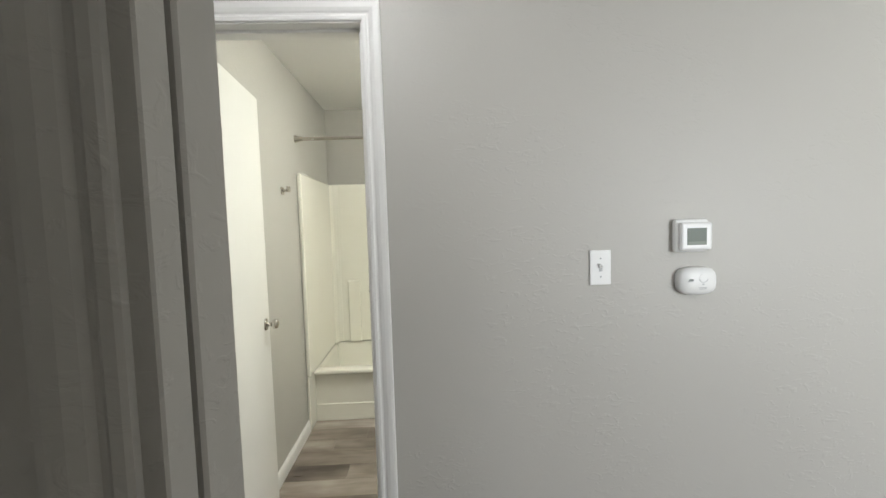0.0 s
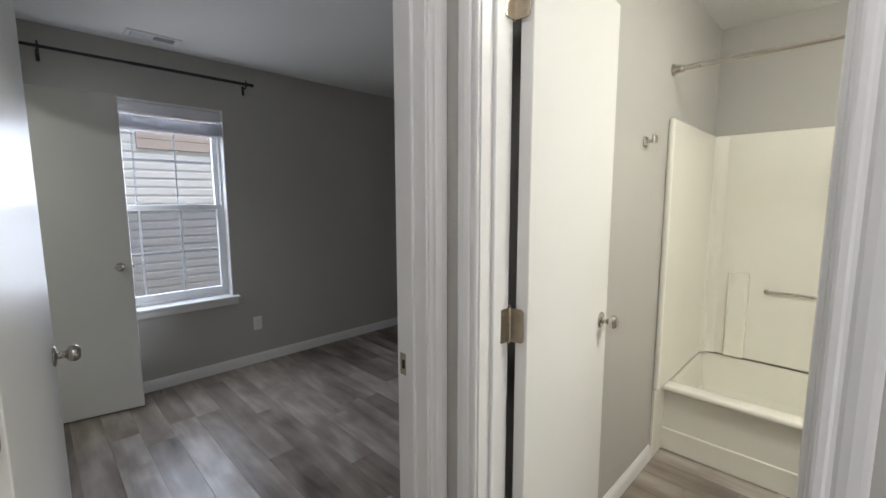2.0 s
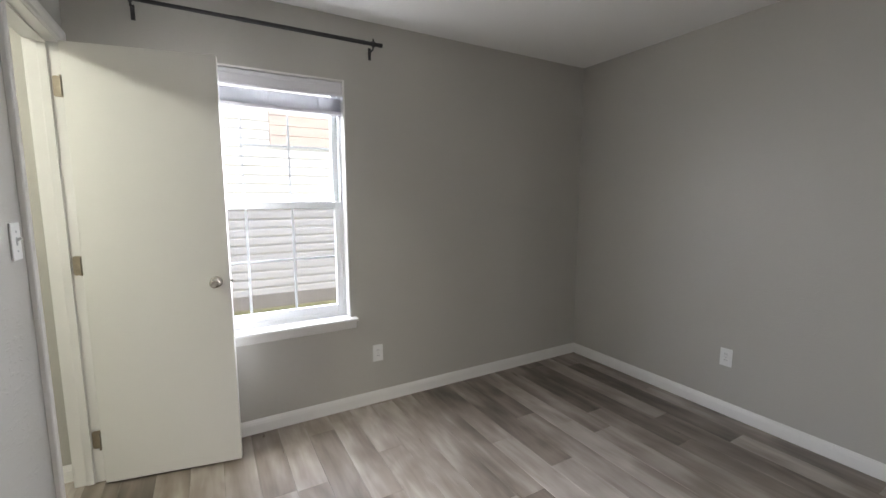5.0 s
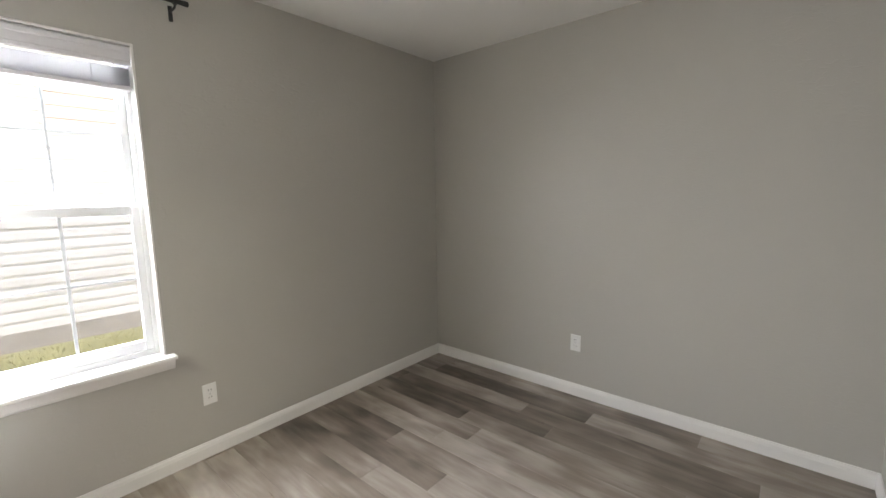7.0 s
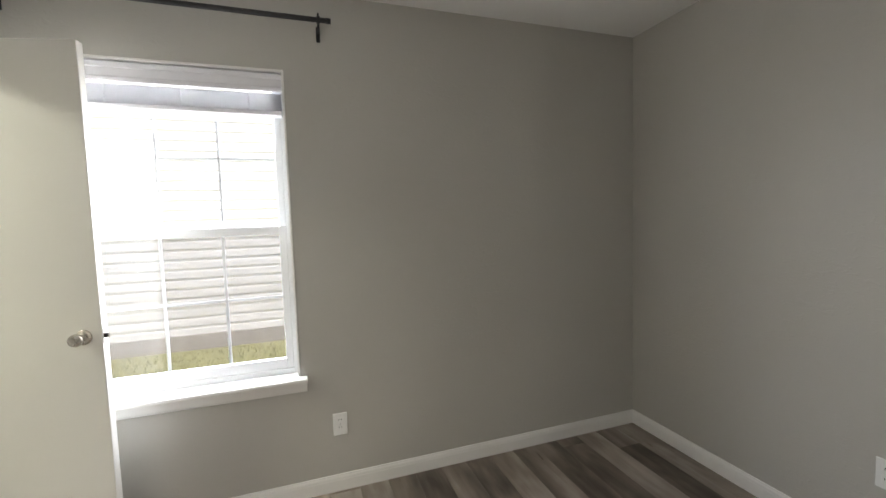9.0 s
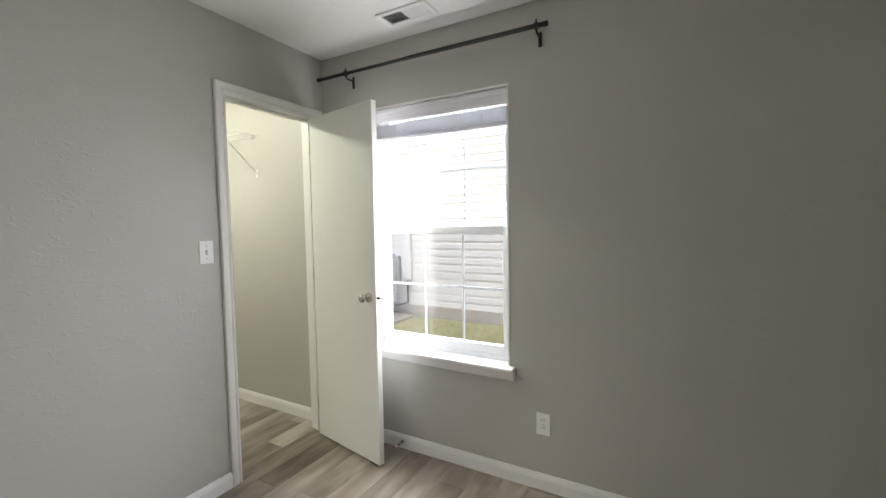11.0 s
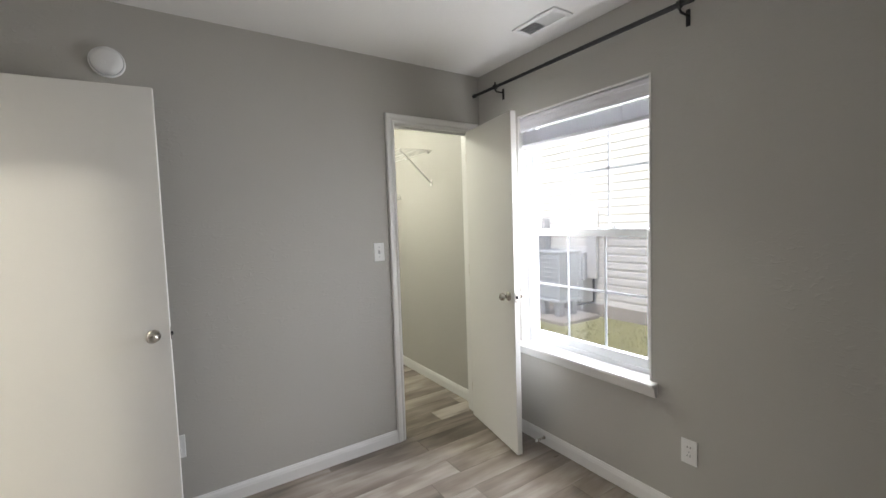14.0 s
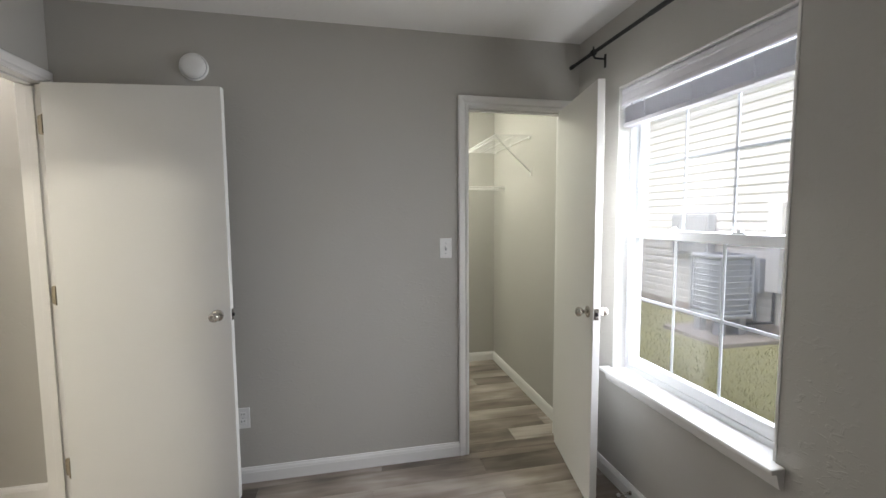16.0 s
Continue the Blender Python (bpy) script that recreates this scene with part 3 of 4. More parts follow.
part("valance", moulding([(0, 0), (0, 0.004), (0.006, 0.006), (0.018, 0.006), (0.022, 0.003), (0.056, 0.003), (0.060, 0.006), (0.076, 0.006), (0.082, 0.003), (0.082, 0)],
                         (-3.672, WIN_Y0 + 0.012, 1.978), (-3.672, WIN_Y1 - 0.012, 1.978), (0, 0, 1), (1, 0, 0)), BLIND, blind)
for k in range(18):
    z = 1.895 + 0.0042 * k
    x = -3.697 + 0.0015 * ((k * 7) % 3 - 1)
    part("slat", moulding([(-0.024, 0), (-0.012, 0.0022), (0, 0.003), (0.012, 0.0022), (0.024, 0), (0.024, 0.0008), (0.012, 0.003), (0, 0.0038), (-0.012, 0.003), (-0.024, 0.0008)],
                          (x, WIN_Y0 + 0.016, z), (x, WIN_Y1 - 0.016, z), (1, 0, 0), (0, 0, 1)), BLIND, blind)
part("bottom_rail", box(-3.722, WIN_Y0 + 0.016, 1.872, -3.674, WIN_Y1 - 0.016, 1.892, 0.003), BLIND, blind)
for yy in (0.72, 1.00, 1.27):
    part("ladder_cord", pipe([(-3.673, yy, 1.870), (-3.673, yy, 1.990)], 0.0015, 6), BLIND, blind)

rod = tagged(empty("curtain_rod"), "black metal curtain rod on two wall brackets", "curtain rod")
RX, RZ = -3.588, 2.288
part("rod", tube((RX, 0.190, RZ), (RX, 1.639, RZ), 0.0095, 16), BLACK, rod, smooth=False)
part("outer_rod", tube((RX, 0.85, RZ), (RX, 1.634, RZ), 0.0112, 16), BLACK, rod)
for yy, d in ((0.184, 1), (1.645, -1)):
    part("end_cap", tube((RX, yy, RZ), (RX, yy + 0.022 * d, RZ), 0.0125, 16), BLACK, rod)
for yy in (0.415, 1.590):
    br = part("bracket", box(XW, yy - 0.009, RZ - 0.072, XW + 0.004, yy + 0.009, RZ - 0.002, 0.001), BLACK, rod, "black metal rod bracket")
    part("bracket_arm", pipe([(XW + 0.003, yy, RZ - 0.028), (RX - 0.012, yy, RZ - 0.028), (RX, yy, RZ - 0.016)], 0.0052, 8), BLACK, br)
    part("bracket_cup", lathe([(-0.007, 0.0165), (0.007, 0.0165)], (RX, yy, RZ), (0, 1, 0), 18), BLACK, br)
    part("clamp_screw", tube((RX, yy, RZ + 0.014), (RX, yy, RZ + 0.030), 0.0045, 10), BLACK, br)


# ---------------------------------------------------------------- plates, detector, register
def wall_frame(at, out):
    """A pose whose x runs along the wall, y up and z out of it."""
    o = Vector(out)
    u = Vector((0, 0, 1)).cross(o)
    return Matrix.Translation(at) @ Matrix((u, Vector((0, 0, 1)), o)).transposed().to_4x4()


def outlet(at, out):
    root = tagged(empty("wall_outlet", wall_frame(at, out)), "white duplex wall outlet with a cover plate", "outlet", "wall outlets")
    part("cover_plate", box(-0.035, -0.057, 0, 0.035, 0.057, 0.006, 0.003, seg=2), PLASTIC, root)
    for s in (-1, 1):
        f = part("socket", box(-0.0165, s * 0.0195 - 0.0145, 0.005, 0.0165, s * 0.0195 + 0.0145, 0.0078, 0.003), PLASTIC, root)
        for sx in (-0.0065, 0.0065):
            part("slot", box(sx - 0.0012, s * 0.0195 - 0.001, 0.0074, sx + 0.0012, s * 0.0195 + 0.008, 0.0081), DARK, f)
    part("screw", tube((0, 0, 0.005), (0, 0, 0.0072), 0.003, 10), PLASTIC_GREY, root)
    return root


def switch(at, out, label="white toggle light switch with a cover plate"):
    root = tagged(empty("light_switch", wall_frame(at, out)), label, "switch", "light switches")
    part("cover_plate", box(-0.035, -0.057, 0, 0.035, 0.057, 0.006, 0.003, seg=2), PLASTIC, root)
    part("toggle_slot", box(-0.0055, -0.0125, 0.0055, 0.0055, 0.0125, 0.0066, 0.0005), PLASTIC_GREY, root)
    bm = box(-0.0042, -0.004, 0, 0.0042, 0.005, 0.017, 0.0015)
    bmesh.ops.transform(bm, matrix=pose(0, 0.002, 0.004, -28, 0, 0), verts=bm.verts)
    part("toggle", bm, PLASTIC, root)
    for yy in (-0.030, 0.030):
        part("screw", tube((0, yy, 0.005), (0, yy, 0.0072), 0.003, 10), PLASTIC_GREY, root)
    return root


outlet((XW, 1.603, 0.345), (1, 0, 0))
outlet((-2.416, YN, 0.372), (0, -1, 0))
outlet((-1.722, YS, 0.360), (0, 1, 0))
switch((-2.837, YS, 1.247), (0, 1, 0))
switch((0.616, YH, 1.266), (0, -1, 0))

thermo = tagged(empty("thermostat", wall_frame((0.912, YH, 1.358), (0, -1, 0))), "white wall thermostat with a grey display", "thermostat")
part("base", box(-0.058, -0.050, 0, 0.054, 0.057, 0.022, 0.009, seg=3), PLASTIC, thermo)
part("cover", box(-0.047, -0.044, 0.018, 0.057, 0.047, 0.036, 0.008, seg=3), PLASTIC, thermo)
scr = part("display", box(-0.027, -0.026, 0.0355, 0.037, 0.028, 0.0368, 0.0006), SCREEN, thermo, "dull green-grey display")
part("display_strip", box(-0.025, -0.0245, 0.0366, 0.035, -0.015, 0.0371), SCREEN_STRIP, scr)
part("button_bar", box(-0.045, -0.0485, 0.021, -0.020, -0.0465, 0.0228, 0.0005), PLASTIC_GREY, thermo)

co = tagged(empty("carbon_monoxide_alarm", wall_frame((0.930, YH, 1.213), (0, -1, 0))), "white rounded plug-size gas alarm with grey marks", "alarm")
bm = bmesh.new()
bmesh.ops.create_uvsphere(bm, u_segments=40, v_segments=20, radius=1.0)
for v in bm.verts:
    x, y, z = v.co
    k = (abs(x) ** 3.2 + abs(y) ** 3.2) ** (1 / 3.2) / max(1e-6, math.hypot(x, y)) if math.hypot(x, y) > 1e-6 else 1
    v.co = Vector((x / max(k, 0.01) * 0.064, y / max(k, 0.01) * 0.046, max(0.0, abs(z) ** 0.36 * (1 if z > 0 else 0)) * 0.036))
part("body", bm, PLASTIC, co, smooth=True)
part("label_mark", box(-0.040, 0.000, 0.0335, -0.024, 0.004, 0.0362), PLASTIC_GREY, co)
part("label_mark", box(-0.036, 0.0045, 0.0335, -0.022, 0.0085, 0.0364), SCREEN, co)
part("test_button", lathe([(0, 0.0135), (0.0012, 0.013)], (0.010, 0.012, 0.0352), (0, 0, 1), 24), PLASTIC, co)
part("button_groove", pipe([(0.010 + 0.0145 * math.cos(a), 0.012 + 0.0145 * math.sin(a), 0.0356) for a in [math.pi * (1.1 + 0.1 * k) for k in range(9)]], 0.0009, 6), PLASTIC_GREY, co)
part("indicator", box(0.006, -0.010, 0.0345, 0.013, -0.007, 0.0363), PLASTIC_GREY, co)
part("print_bar", box(-0.004, -0.021, 0.0345, 0.022, -0.019, 0.0357), PLASTIC_GREY, co)
part("print_bar", box(-0.002, -0.025, 0.0335, 0.020, -0.0235, 0.0350), PLASTIC_GREY, co)

smoke = tagged(empty("smoke_detector", wall_frame((-1.572, YS, 2.172), (0, 1, 0))), "white round smoke detector on the wall above the door", "smoke detector")
part("base", lathe([(0, 0.066), (0.010, 0.066), (0.013, 0.063)], (0, 0, 0), (0, 0, 1), 40), PLASTIC, smoke, smooth=False)
part("cover", lathe([(0.012, 0.058), (0.022, 0.058), (0.030, 0.053), (0.036, 0.043), (0.039, 0.026), (0.040, 0.002)], (0, 0, 0), (0, 0, 1), 40), PLASTIC, smoke, smooth=True)
part("vent_slot", lathe([(0.0125, 0.0600), (0.0145, 0.0600)], (0, 0, 0), (0, 0, 1), 40), PLASTIC_GREY, smoke)
part("sensor", lathe([(0, 0.0075), (0.002, 0.0075)], (-0.019, 0.026, 0.0345), (-0.15, 0.2, 1), 14), DARK, smoke)
part("test_button", lathe([(0, 0.010), (0.0016, 0.009)], (-0.012, -0.012, 0.0388), (0, 0, 1), 16), PLASTIC, smoke)

vent = tagged(empty("ceiling_vent"), "white metal ceiling register with two banks of louvres", "vent")
vx0, vx1, vy0, vy1, vz = -3.512, -3.368, 0.815, 1.112, H
part("backing", box(vx0 + 0.02, vy0 + 0.02, vz - 0.0012, vx1 - 0.02, vy1 - 0.02, vz - 0.0002), DARK, vent)
for a in ((vx0, vy0, vx1, vy0 + 0.026), (vx0, vy1 - 0.026, vx1, vy1), (vx0, vy0 + 0.026, vx0 + 0.026, vy1 - 0.026), (vx1 - 0.026, vy0 + 0.026, vx1, vy1 - 0.026),
          (vx0 + 0.026, (vy0 + vy1) / 2 - 0.006, vx1 - 0.026, (vy0 + vy1) / 2 + 0.006)):
    part("frame", box(a[0], a[1], vz - 0.009, a[2], a[3], vz - 0.0005, 0.0025), PLASTIC, vent)
for bank, (b0, tilt) in enumerate(((vy0 + 0.028, 48), ((vy0 + vy1) / 2 + 0.008, -48))):
    for k in range(9):
        bm = box(-0.045, -0.0007, -0.006, 0.045, 0.0007, 0.006)
        bmesh.ops.transform(bm, matrix=pose((vx0 + vx1) / 2, b0 + 0.0065 + k * 0.0128, vz - 0.0065, tilt, 0, 0), verts=bm.verts)
        part("slat", bm, PLASTIC, vent)

stop = tagged(empty("door_stop_spring"), "small metal spring door stop on the baseboard", "door stop")
part("base", lathe([(0, 0.011), (0.004, 0.010), (0.006, 0.006)], (XW + 0.013, 0.735, 0.045), (1, 0, 0), 16), NICKEL, stop)
bm = bmesh.new()
last = None
for k in range(97):
    a = k / 8 * 2 * math.pi
    p = Vector((XW + 0.018 + k * 0.0006, 0.735 + 0.006 * math.cos(a), 0.045 + 0.006 * math.sin(a)))
    if last is not None:
        tube(last, p, 0.0011, 5, bm)
    last = p
part("spring", bm, NICKEL, stop)
part("rubber_tip", lathe([(0, 0.008), (0.010, 0.008), (0.013, 0.005)], (XW + 0.075, 0.735, 0.045), (1, 0, 0), 16), PLASTIC, stop)


# ---------------------------------------------------------------- lamps out of sight
def ceiling_lamp(x, y, strength, colour, label):
    root = tagged(empty("ceiling_lamp", Matrix.Translation((x, y, H))), label, "lamp")
    part("pan", lathe([(0, 0.15), (-0.018, 0.15), (-0.022, 0.14)], (0, 0, -0.0005), (0, 0, 1), 32), PLASTIC, root)
    part("diffuser", lathe([(-0.022, 0.135), (-0.045, 0.128), (-0.066, 0.10), (-0.08, 0.055), (-0.084, 0.005)], (0, 0, 0), (0, 0, 1), 32),
         lamp_material("lit_diffuser", colour, strength), root, "lit frosted diffuser", smooth=True)
    return root


ceiling_lamp(0.35, 1.95, BATH_LAMP, (1.0, 0.93, 0.73), "round frosted bathroom ceiling lamp, lit")
ceiling_lamp(-2.74, -0.85, CLOSET_LAMP, (0.98, 0.97, 0.77), "round frosted closet ceiling lamp, lit")
ceiling_lamp(-0.18, 0.32, HALL_LAMP, (1.0, 0.93, 0.82), "round frosted hall ceiling lamp, lit")


# ---------------------------------------------------------------- closet shelf
shelf = tagged(empty("wire_shelf"), "white wire closet shelf on a slanted wall brace", "shelf")
SX0, SX1, SY0, SY1, SZ = XW + 0.004, -3.36, -1.395, -0.50, 2.03
WIRE = TRIM
for x, z, r in ((SX0 + 0.008, SZ, 0.003), (SX1, SZ, 0.003), (SX1 + 0.003, SZ - 0.028, 0.003), ((SX0 + SX1) / 2, SZ - 0.004, 0.003)):
    part("long_wire", tube((x, SY0, z), (x, SY1, z), r, 8), WIRE, shelf)
for k in range(36):
    y = SY1 - 0.003 - k * 0.0254
    part("cross_wire", pipe([(SX0 + 0.008, y, SZ + 0.0035), (SX1 + 0.003, y, SZ + 0.0035), (SX1 + 0.005, y, SZ - 0.028)], 0.0010, 5), WIRE, shelf)
part("brace", pipe([(SX1 - 0.004, SY1 - 0.02, SZ - 0.012), (SX0 + 0.004, SY1 - 0.03, 1.765)], 0.0045, 8), WIRE, shelf, "white slanted shelf brace")
part("brace_plate", box(XW, SY1 - 0.042, 1.735, XW + 0.004, SY1 - 0.018, 1.790, 0.001), WIRE, shelf)
for y in (-0.56, -0.95, -1.34):
    part("wall_clip", box(XW, y - 0.006, SZ - 0.014, XW + 0.014, y + 0.006, SZ + 0.010, 0.002), PLASTIC, shelf)

low_shelf = tagged(empty("wire_shelf"), "white wire shelf along the closet's back wall", "shelf")
LX0, LX1, LY0, LY1, LZ = XW + 0.006, CLOSET_X - 0.006, CLOSET_Y + 0.008, CLOSET_Y + 0.305, 1.69
for y, z in ((LY0, LZ), (LY1, LZ), (LY1 + 0.003, LZ - 0.028), ((LY0 + LY1) / 2, LZ - 0.004)):
    part("long_wire", tube((LX0, y, z), (LX1, y, z), 0.003, 8), WIRE, low_shelf)
for k in range(53):
    x = LX0 + 0.012 + k * 0.0254
    part("cross_wire", pipe([(x, LY0, LZ + 0.0035), (x, LY1 + 0.003, LZ + 0.0035), (x, LY1 + 0.005, LZ - 0.028)], 0.0010, 5), WIRE, low_shelf)
for x in (LX0 + 0.12, -2.98, LX1 - 0.12):
    part("wall_clip", box(x - 0.006, CLOSET_Y, LZ - 0.014, x + 0.006, CLOSET_Y + 0.014, LZ + 0.010, 0.002), PLASTIC, low_shelf)

# ---------------------------------------------------------------- bathroom
tub = tagged(empty("bathtub"), "glossy cream acrylic bathtub with a plain apron", "bathtub")
TY, TX0, TX1, RIM = 2.700, XB, BATH_X, 0.385
part("apron", box(TX0 + 0.002, TY, 0.002, TX1 - 0.002, TY + 0.03, RIM - 0.02, 0.006, seg=2), TUB, tub)
part("skirt", box(TX0 + 0.002, TY - 0.008, 0.001, TX1 - 0.002, TY + 0.005, 0.128, 0.006, seg=2), TUB, tub)
part("rim", box(TX0 + 0.002, TY - 0.040, RIM - 0.034, TX1 - 0.002, TY + 0.060, RIM, 0.016, seg=4), TUB, tub, smooth=True)
bm = bmesh.new()
rings = []
for z, inset in ((RIM - 0.01, 0.0), (RIM - 0.05, 0.015), (0.16, 0.06), (0.10, 0.10), (0.085, 0.16)):
    a, b, c, d = TX0 + 0.024 + inset * 0.4, TY + 0.045 + inset * 0.7, TX1 - 0.024 - inset * 0.4, YN - 0.034 - inset * 0.3
    rings.append([bm.verts.new((x, y, z)) for x, y in ((a, b), (c, b), (c, d), (a, d))])
for r0, r1 in zip(rings[:-1], rings[1:]):
    for k in range(4):
        bm.faces.new((r0[k], r0[(k + 1) % 4], r1[(k + 1) % 4], r1[k]))
bm.faces.new(rings[-1])
part("basin", bm, TUB, tub)
sur = tagged(empty("tub_surround"), "glossy cream acrylic wall surround above the bathtub", "tub surround")
ST, SF = 1.785, 2.545
part("side_panel", box(TX0 + 0.001, SF, RIM - 0.001, TX0 + 0.030, YN - 0.03, ST, 0.012, seg=3), TUB, sur)
part("side_panel", box(TX1 - 0.030, SF, RIM - 0.001, TX1 - 0.001, YN - 0.03, ST, 0.012, seg=3), TUB, sur)
part("side_flange", box(TX0 + 0.001, SF - 0.004, 0.0015, TX0 + 0.018, TY + 0.01, RIM, 0.006, seg=2), TUB, sur)
part("back_panel", box(TX0 + 0.001, YN - 0.040, RIM - 0.001, TX1 - 0.001, YN - 0.001, ST, 0.012, seg=3), TUB, sur)
for s, x in ((1, TX0 + 0.028), (-1, TX1 - 0.028)):
    part("corner_cove", moulding([(0, 0), (s * 0.07, 0), (s * 0.045, 0.008), (s * 0.022, 0.022), (s * 0.008, 0.045), (0, 0.07)], (x, YN - 0.038, RIM), (x, YN - 0.038, ST - 0.012), (1, 0, 0), (0, -1, 0)), TUB, sur)
part("shelf_column", box(-0.655, YN - 0.066, RIM, -0.545, YN - 0.038, 0.935, 0.022, seg=3), TUB, sur, "moulded shelf column")
part("shelf_column", box(0.33, YN - 0.066, RIM, 0.44, YN - 0.038, 0.935, 0.022, seg=3), TUB, sur)
part("grab_bar", pipe([(-0.46, YN - 0.06, 0.835), (0.25, YN - 0.06, 0.835)], 0.007, 12), NICKEL, sur, "slim nickel towel bar")
for x in (-0.46, 0.25):
    part("bar_post", tube((x, YN - 0.035, 0.835), (x, YN - 0.066, 0.835), 0.010, 12), NICKEL, sur)

srod = tagged(empty("shower_rod"), "satin nickel shower curtain rod above the tub", "shower rod")
part("rod", tube((XB + 0.012, 2.565, 2.012), (BATH_X - 0.012, 2.565, 2.012), 0.0125, 18), NICKEL, srod)
for x, d in ((XB, 1), (BATH_X, -1)):
    part("flange", lathe([(0, 0.028), (0.005, 0.028), (0.014, 0.020), (0.045, 0.0165), (0.05, 0.0165)], (x, 2.565, 2.012), (d, 0, 0), 24), NICKEL, srod, smooth=True)

hook = tagged(empty("robe_hook", wall_frame((XB, 2.249, 1.644), (1, 0, 0))), "satin nickel robe hook on the bathroom wall", "hook")
part("base_plate", box(-0.022, -0.022, 0, 0.022, 0.022, 0.007, 0.002), NICKEL, hook)
part("post", box(-0.008, -0.008, 0.006, 0.008, 0.008, 0.040, 0.002), NICKEL, hook)
part("crossbar", box(-0.024, -0.009, 0.036, 0.024, 0.012, 0.046, 0.003), NICKEL, hook)
part("prong", box(-0.024, 0.006, 0.036, -0.012, 0.026, 0.046, 0.003), NICKEL, hook)
part("prong", box(0.012, 0.006, 0.036, 0.024, 0.026, 0.046, 0.003), NICKEL, hook)

# ---------------------------------------------------------------- outside the window
GZ, HX = -0.36, -8.10
tagged(part("ground", box(-400, -400, GZ - 0.5, 400, 400, GZ), SOIL), "thin yellow-green lawn between the houses", "ground", kind="structure")
house = tagged(empty("neighbour_house"), "neighbouring house with cream lap siding", "house")
part("wall", box(HX - 4.0, -9.0, GZ, HX - 0.03, 9.0, 3.7), SIDING, house)
part("foundation", box(HX - 0.03, -9.0, GZ, HX - 0.006, 9.0, -0.14), CONCRETE, house, "weathered concrete foundation")
LAP = [(0, 0), (0, 0.017), (0.006, 0.0175), (0.090, 0.010), (0.098, 0.005), (0.1355, 0.003), (0.1355, 0)]
board = finish("siding_board", moulding(LAP, (0, -9.0, 0), (0, 9.0, 0), (0, 0, 1), (1, 0, 0)), SIDING)
for k in range(28):
    ob = new("siding_board", board)
    ob.parent, ob.location = house, (HX - 0.03, 0, -0.15 + 0.135 * k)
part("corner_board", box(HX - 0.028, -9.06, GZ, HX + 0.02, -8.95, 3.7), SIDING, house)
part("soffit", box(HX - 0.03, -9.3, 3.695, HX + 0.30, 9.3, 3.715), SIDING, house)
part("fascia", box(HX + 0.30, -9.3, 3.66, HX + 0.32, 9.3, 3.86), SIDING, house)
bm = bmesh.new()
for y in (-9.3, 9.3):
    bm.verts.new((HX + 0.32, y, 3.86)), bm.verts.new((HX - 3.2, y, 5.5)), bm.verts.new((HX - 3.2, y, 3.86))
bm.verts.ensure_lookup_table()
v = bm.verts
for f in ((0, 1, 4, 3), (1, 2, 5, 4), (0, 3, 5, 2), (0, 2, 1), (3, 4, 5)):
    bm.faces.new([v[i] for i in f])
part("roof", bm, SHINGLE, house, "grey shingle roof")
# tan-coloured region of the siding, built as five separate boards
panel = tagged(empty("tan_siding_patch"), "tan region of the neighbour's siding with horizontal lap lines", "panel")
for k in range(5):
    part("board", box(HX - 0.012, 1.58, 2.19 + 0.15 * k, HX + 0.022, 2.95, 2.335 + 0.15 * k, 0.004), TAN, panel)

ac = tagged(empty("condenser_unit", Matrix.Translation((-7.58, -2.60, GZ + 0.06))), "grey outdoor air conditioner with louvred sides", "air conditioner")
AW, AH, A0 = 0.285, 1.16, 0.25
part("coil", box(-AW + 0.03, -AW + 0.03, A0 + 0.04, AW - 0.03, AW - 0.03, AH - 0.05, 0.03), AC_FIN, ac)
part("base_pan", box(-AW, -AW, A0, AW, AW, A0 + 0.06, 0.02, seg=2), AC_GREY, ac)
part("top_cover", box(-AW, -AW, AH - 0.06, AW, AW, AH, 0.025, seg=2), AC_GREY, ac)
for sx in (-1, 1):
    for sy in (-1, 1):
        part("corner_post", box(sx * AW - sx * 0.05, sy * AW - sy * 0.05, A0 + 0.05, sx * AW, sy * AW, AH - 0.05, 0.012), AC_GREY, ac)
        part("foot", box(sx * 0.17 - 0.06, sy * 0.17 - 0.06, 0.0, sx * 0.17 + 0.06, sy * 0.17 + 0.06, A0, 0.008), PLASTIC_GREY, ac)
for k in range(9):
    z = A0 + 0.095 + k * 0.083
    for a in ((-AW + 0.004, -AW + 0.05, -AW + 0.02, AW - 0.05), (AW - 0.02, -AW + 0.05, AW - 0.004, AW - 0.05), (-AW + 0.05, -AW + 0.004, AW - 0.05, -AW + 0.02), (-AW + 0.05, AW - 0.02, AW - 0.05, AW - 0.004)):
        part("louvre", box(a[0], a[1], z, a[2], a[3], z + 0.022, 0.004), AC_GREY, ac)
for r in (0.08, 0.13, 0.18, 0.23):
    part("fan_guard", lathe([(0, r), (0.006, r), (0.006, r - 0.008), (0, r - 0.008)], (0, 0, AH + 0.004), (0, 0, 1), 28), AC_GREY, ac)
tagged(part("condenser_pad", box(-8.02, -3.15, GZ - 0.02, -7.08, -2.05, GZ + 0.06, 0.012), CONCRETE), "pale concrete pad under the air conditioner", "pad")
ub = tagged(empty("disconnect_box"), "grey electrical disconnect box on the siding", "utility box")
part("body", box(HX - 0.004, -2.56, 0.29, HX + 0.10, -2.37, 0.78, 0.008), AC_GREY, ub)
part("lid", box(HX + 0.10, -2.57, 0.60, HX + 0.112, -2.36, 0.80, 0.004), AC_GREY, ub)
part("conduit", pipe([(HX + 0.05, -2.46, 0.29), (HX + 0.05, -2.46, -0.30)], 0.014, 10), PLASTIC_GREY, ub)
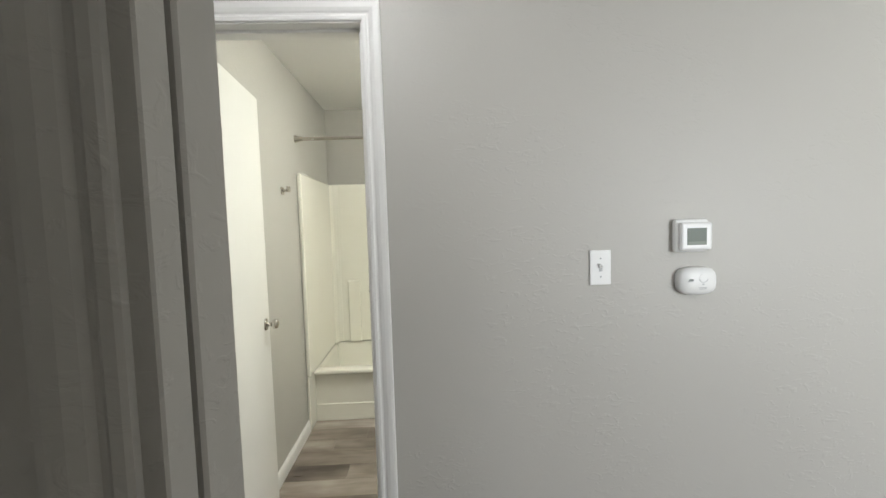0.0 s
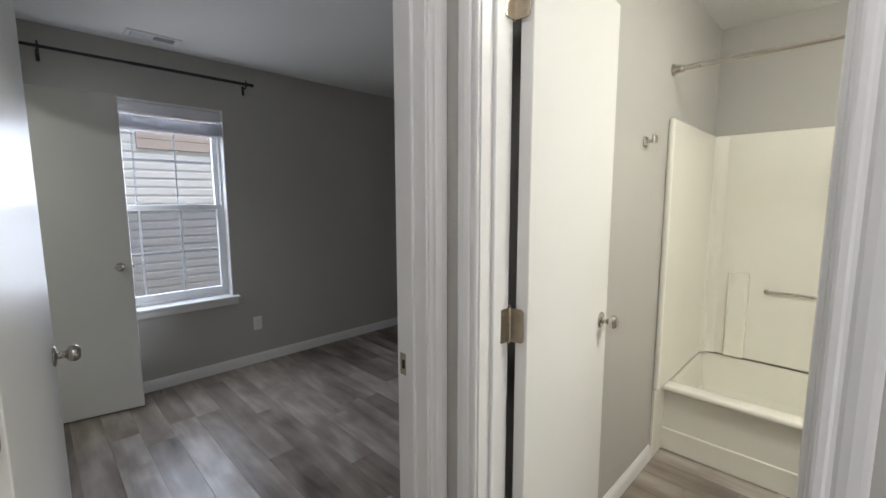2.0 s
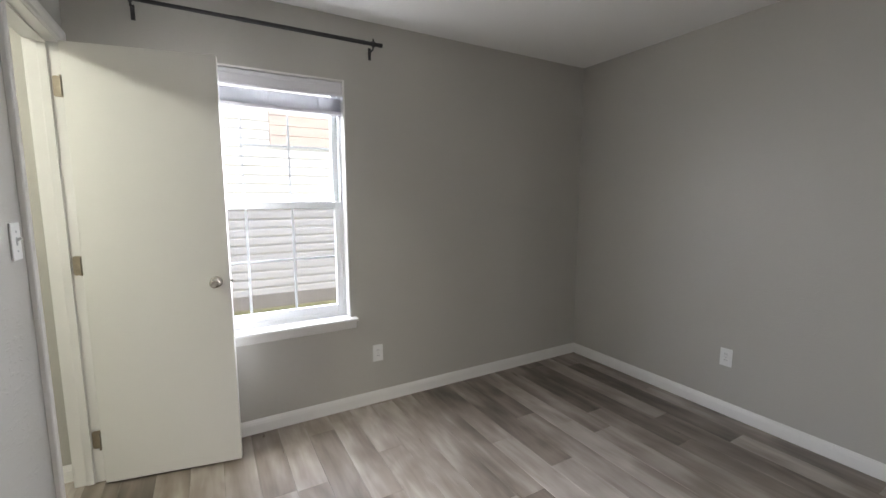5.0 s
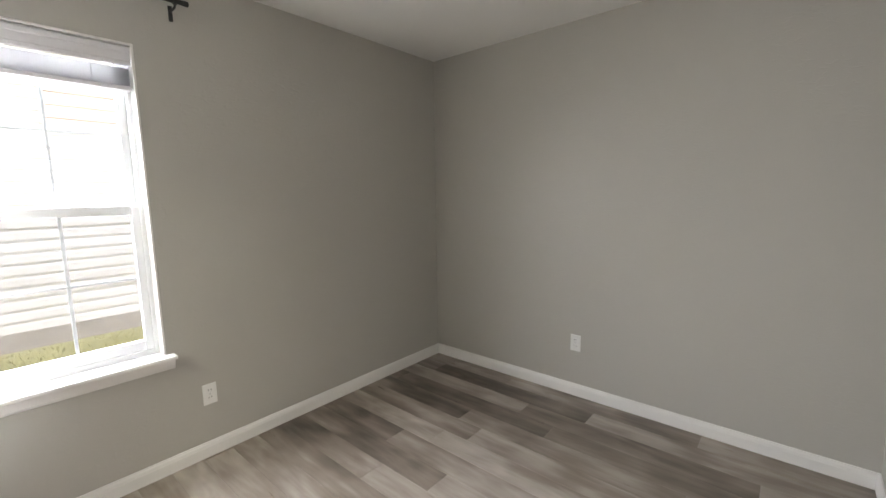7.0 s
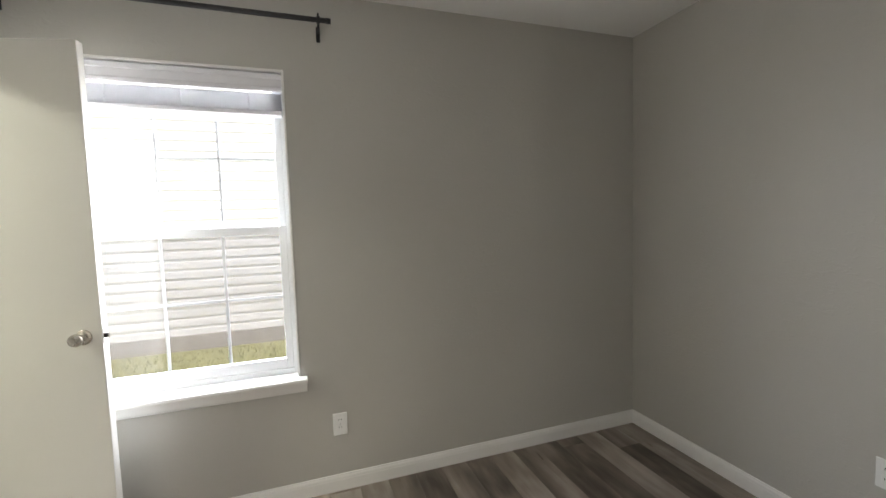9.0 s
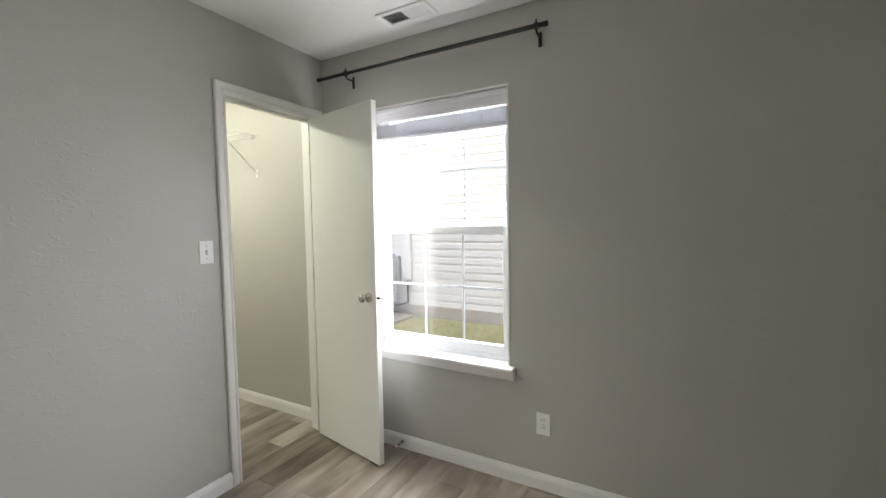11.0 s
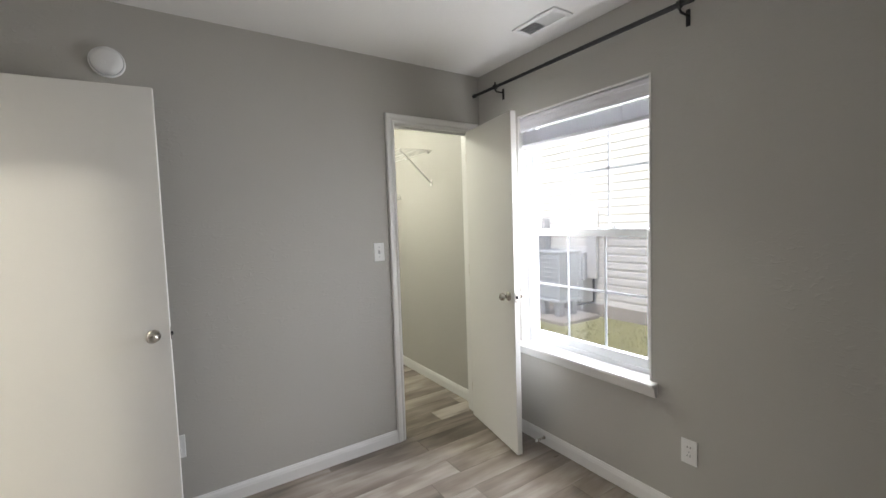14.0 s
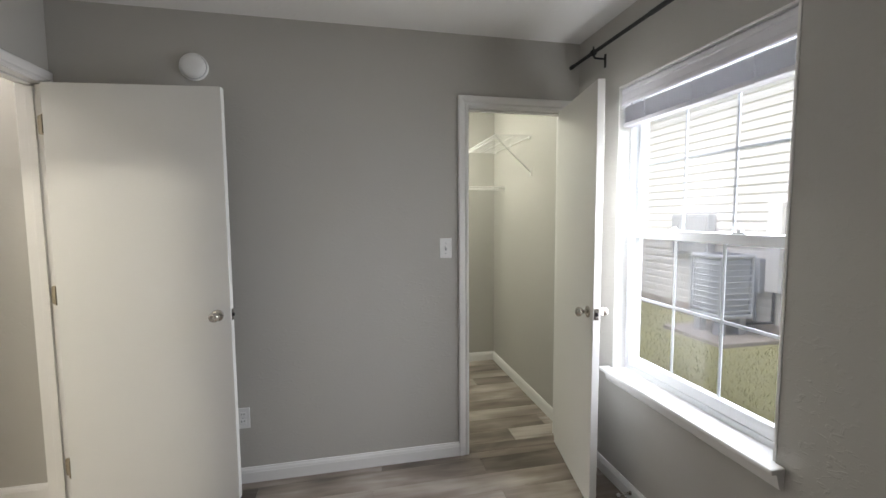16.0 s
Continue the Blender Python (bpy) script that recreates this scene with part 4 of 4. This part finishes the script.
wb = tagged(empty("line_cover"), "white plastic line cover running up the siding", "utility box")
part("cover", box(HX - 0.004, -2.32, 0.33, HX + 0.075, -2.12, 1.60, 0.010), PLASTIC, wb)
part("pipe", pipe([(HX + 0.04, -2.20, 0.34), (HX + 0.04, -2.20, -0.10), (-7.80, -2.45, -0.16)], 0.020, 10), BLACK, wb)
mb = tagged(empty("meter_box"), "grey meter box on the siding near the air conditioner", "utility box")
part("body", box(HX - 0.004, -4.05, 0.74, HX + 0.15, -3.24, 1.44, 0.012), PLASTIC_GREY, mb)
part("door", box(HX + 0.15, -4.02, 0.78, HX + 0.162, -3.27, 1.40, 0.004), PLASTIC_GREY, mb)

# lawn blades as one tuft sheet
rng = np.random.default_rng(4)
N = 14000
px, py = rng.uniform(-8.05, -3.9, N), rng.uniform(-5.0, 5.0, N)
keep = ~((px > -8.05) & (px < -7.03) & (py > -3.2) & (py < -2.0))
px, py = px[keep], py[keep]
n = len(px)
ang, hgt, lean = rng.uniform(0, math.pi, n), rng.uniform(0.02, 0.06, n), rng.normal(0, 0.02, (n, 2))
dx, dy = np.cos(ang) * 0.006, np.sin(ang) * 0.006
verts = np.empty((n, 3, 3))
verts[:, 0] = np.stack([px - dx, py - dy, np.full(n, GZ - 0.005)], 1)
verts[:, 1] = np.stack([px + dx, py + dy, np.full(n, GZ - 0.005)], 1)
verts[:, 2] = np.stack([px + lean[:, 0], py + lean[:, 1], GZ + hgt], 1)
me = bpy.data.meshes.new("lawn_grass")
me.from_pydata(verts.reshape(-1, 3).tolist(), [], np.arange(3 * n).reshape(-1, 3).tolist())
me.materials.append(GRASS)
tagged(new("lawn_grass", me), "short dry yellow-green lawn grass", "grass", kind="stuff")

# ---------------------------------------------------------------- floor planks, each a piece of the floor
PW, PL, REF = 0.147, 1.22, 2.715
STARTS = {-5: -2.88, -4: -2.565, 0: -2.845, 4: -2.875, -11: -2.245, -12: -3.02, -9: -3.12}
TONES = {(-5, 0): 0.85, (-4, 0): 0.9, (0, 0): 0.55, (0, -1): 0.12, (3, -1): 0.05, (2, 0): 0.25}
plank_meshes = {}


def plank(x0, x1, y0, y1, tone):
    if x1 - x0 < 0.01 or y1 - y0 < 0.01:
        return
    key = (round(x1 - x0, 3), round(y1 - y0, 3))
    if key not in plank_meshes:
        w, d = key
        plank_meshes[key] = finish("plank", box(0.0004, 0.0004, -0.008, w - 0.0004, d - 0.0004, 0.0, 0.0006), PLANK)
    ob = new("plank", plank_meshes[key])
    ob.parent, ob.location = floor, (x0, y0, 0)
    ob["tone"] = tone


rt = random.Random(11)
# stretches of floor: x0, x1, y0, y1
AREAS = [(XW, XE, YS, YN), (XE, XH, BED_Y0 - JAMB, BED_Y1 + JAMB), (XH, 1.0, HALL_Y, YH), (CL_X0 - JAMB, CL_X1 + JAMB, YC, YS),
         (XW, CLOSET_X, CLOSET_Y, YC), (BATH_X0 - JAMB, BATH_X1 + JAMB, YH, YB), (XB, BATH_X, YB, 2.75)]
rows_seen = {}
for ax0, ax1, ay0, ay1 in AREAS:
    for r in range(math.floor((ay0 - REF) / PW), math.ceil((ay1 - REF) / PW)):
        y0, y1 = max(ay0, REF + r * PW), min(ay1, REF + (r + 1) * PW)
        if r not in rows_seen:
            rows_seen[r] = (STARTS.get(r, -3.0 + rt.uniform(0, PL)), {k: 0.08 + 0.78 * rt.random() for k in range(-6, 9)})
        s, tones = rows_seen[r]
        for k in range(-4, 7):
            a, b = s + k * PL, s + (k + 1) * PL
            plank(max(a, ax0), min(b, ax1), y0, y1, TONES.get((r, k), tones[k]))
tagged(part("hall_floor_end", box(1.0, HALL_Y, -0.008, HALL_X, YH, 0.0), PLANK), "grey-brown vinyl plank floor", "floor", kind="structure")
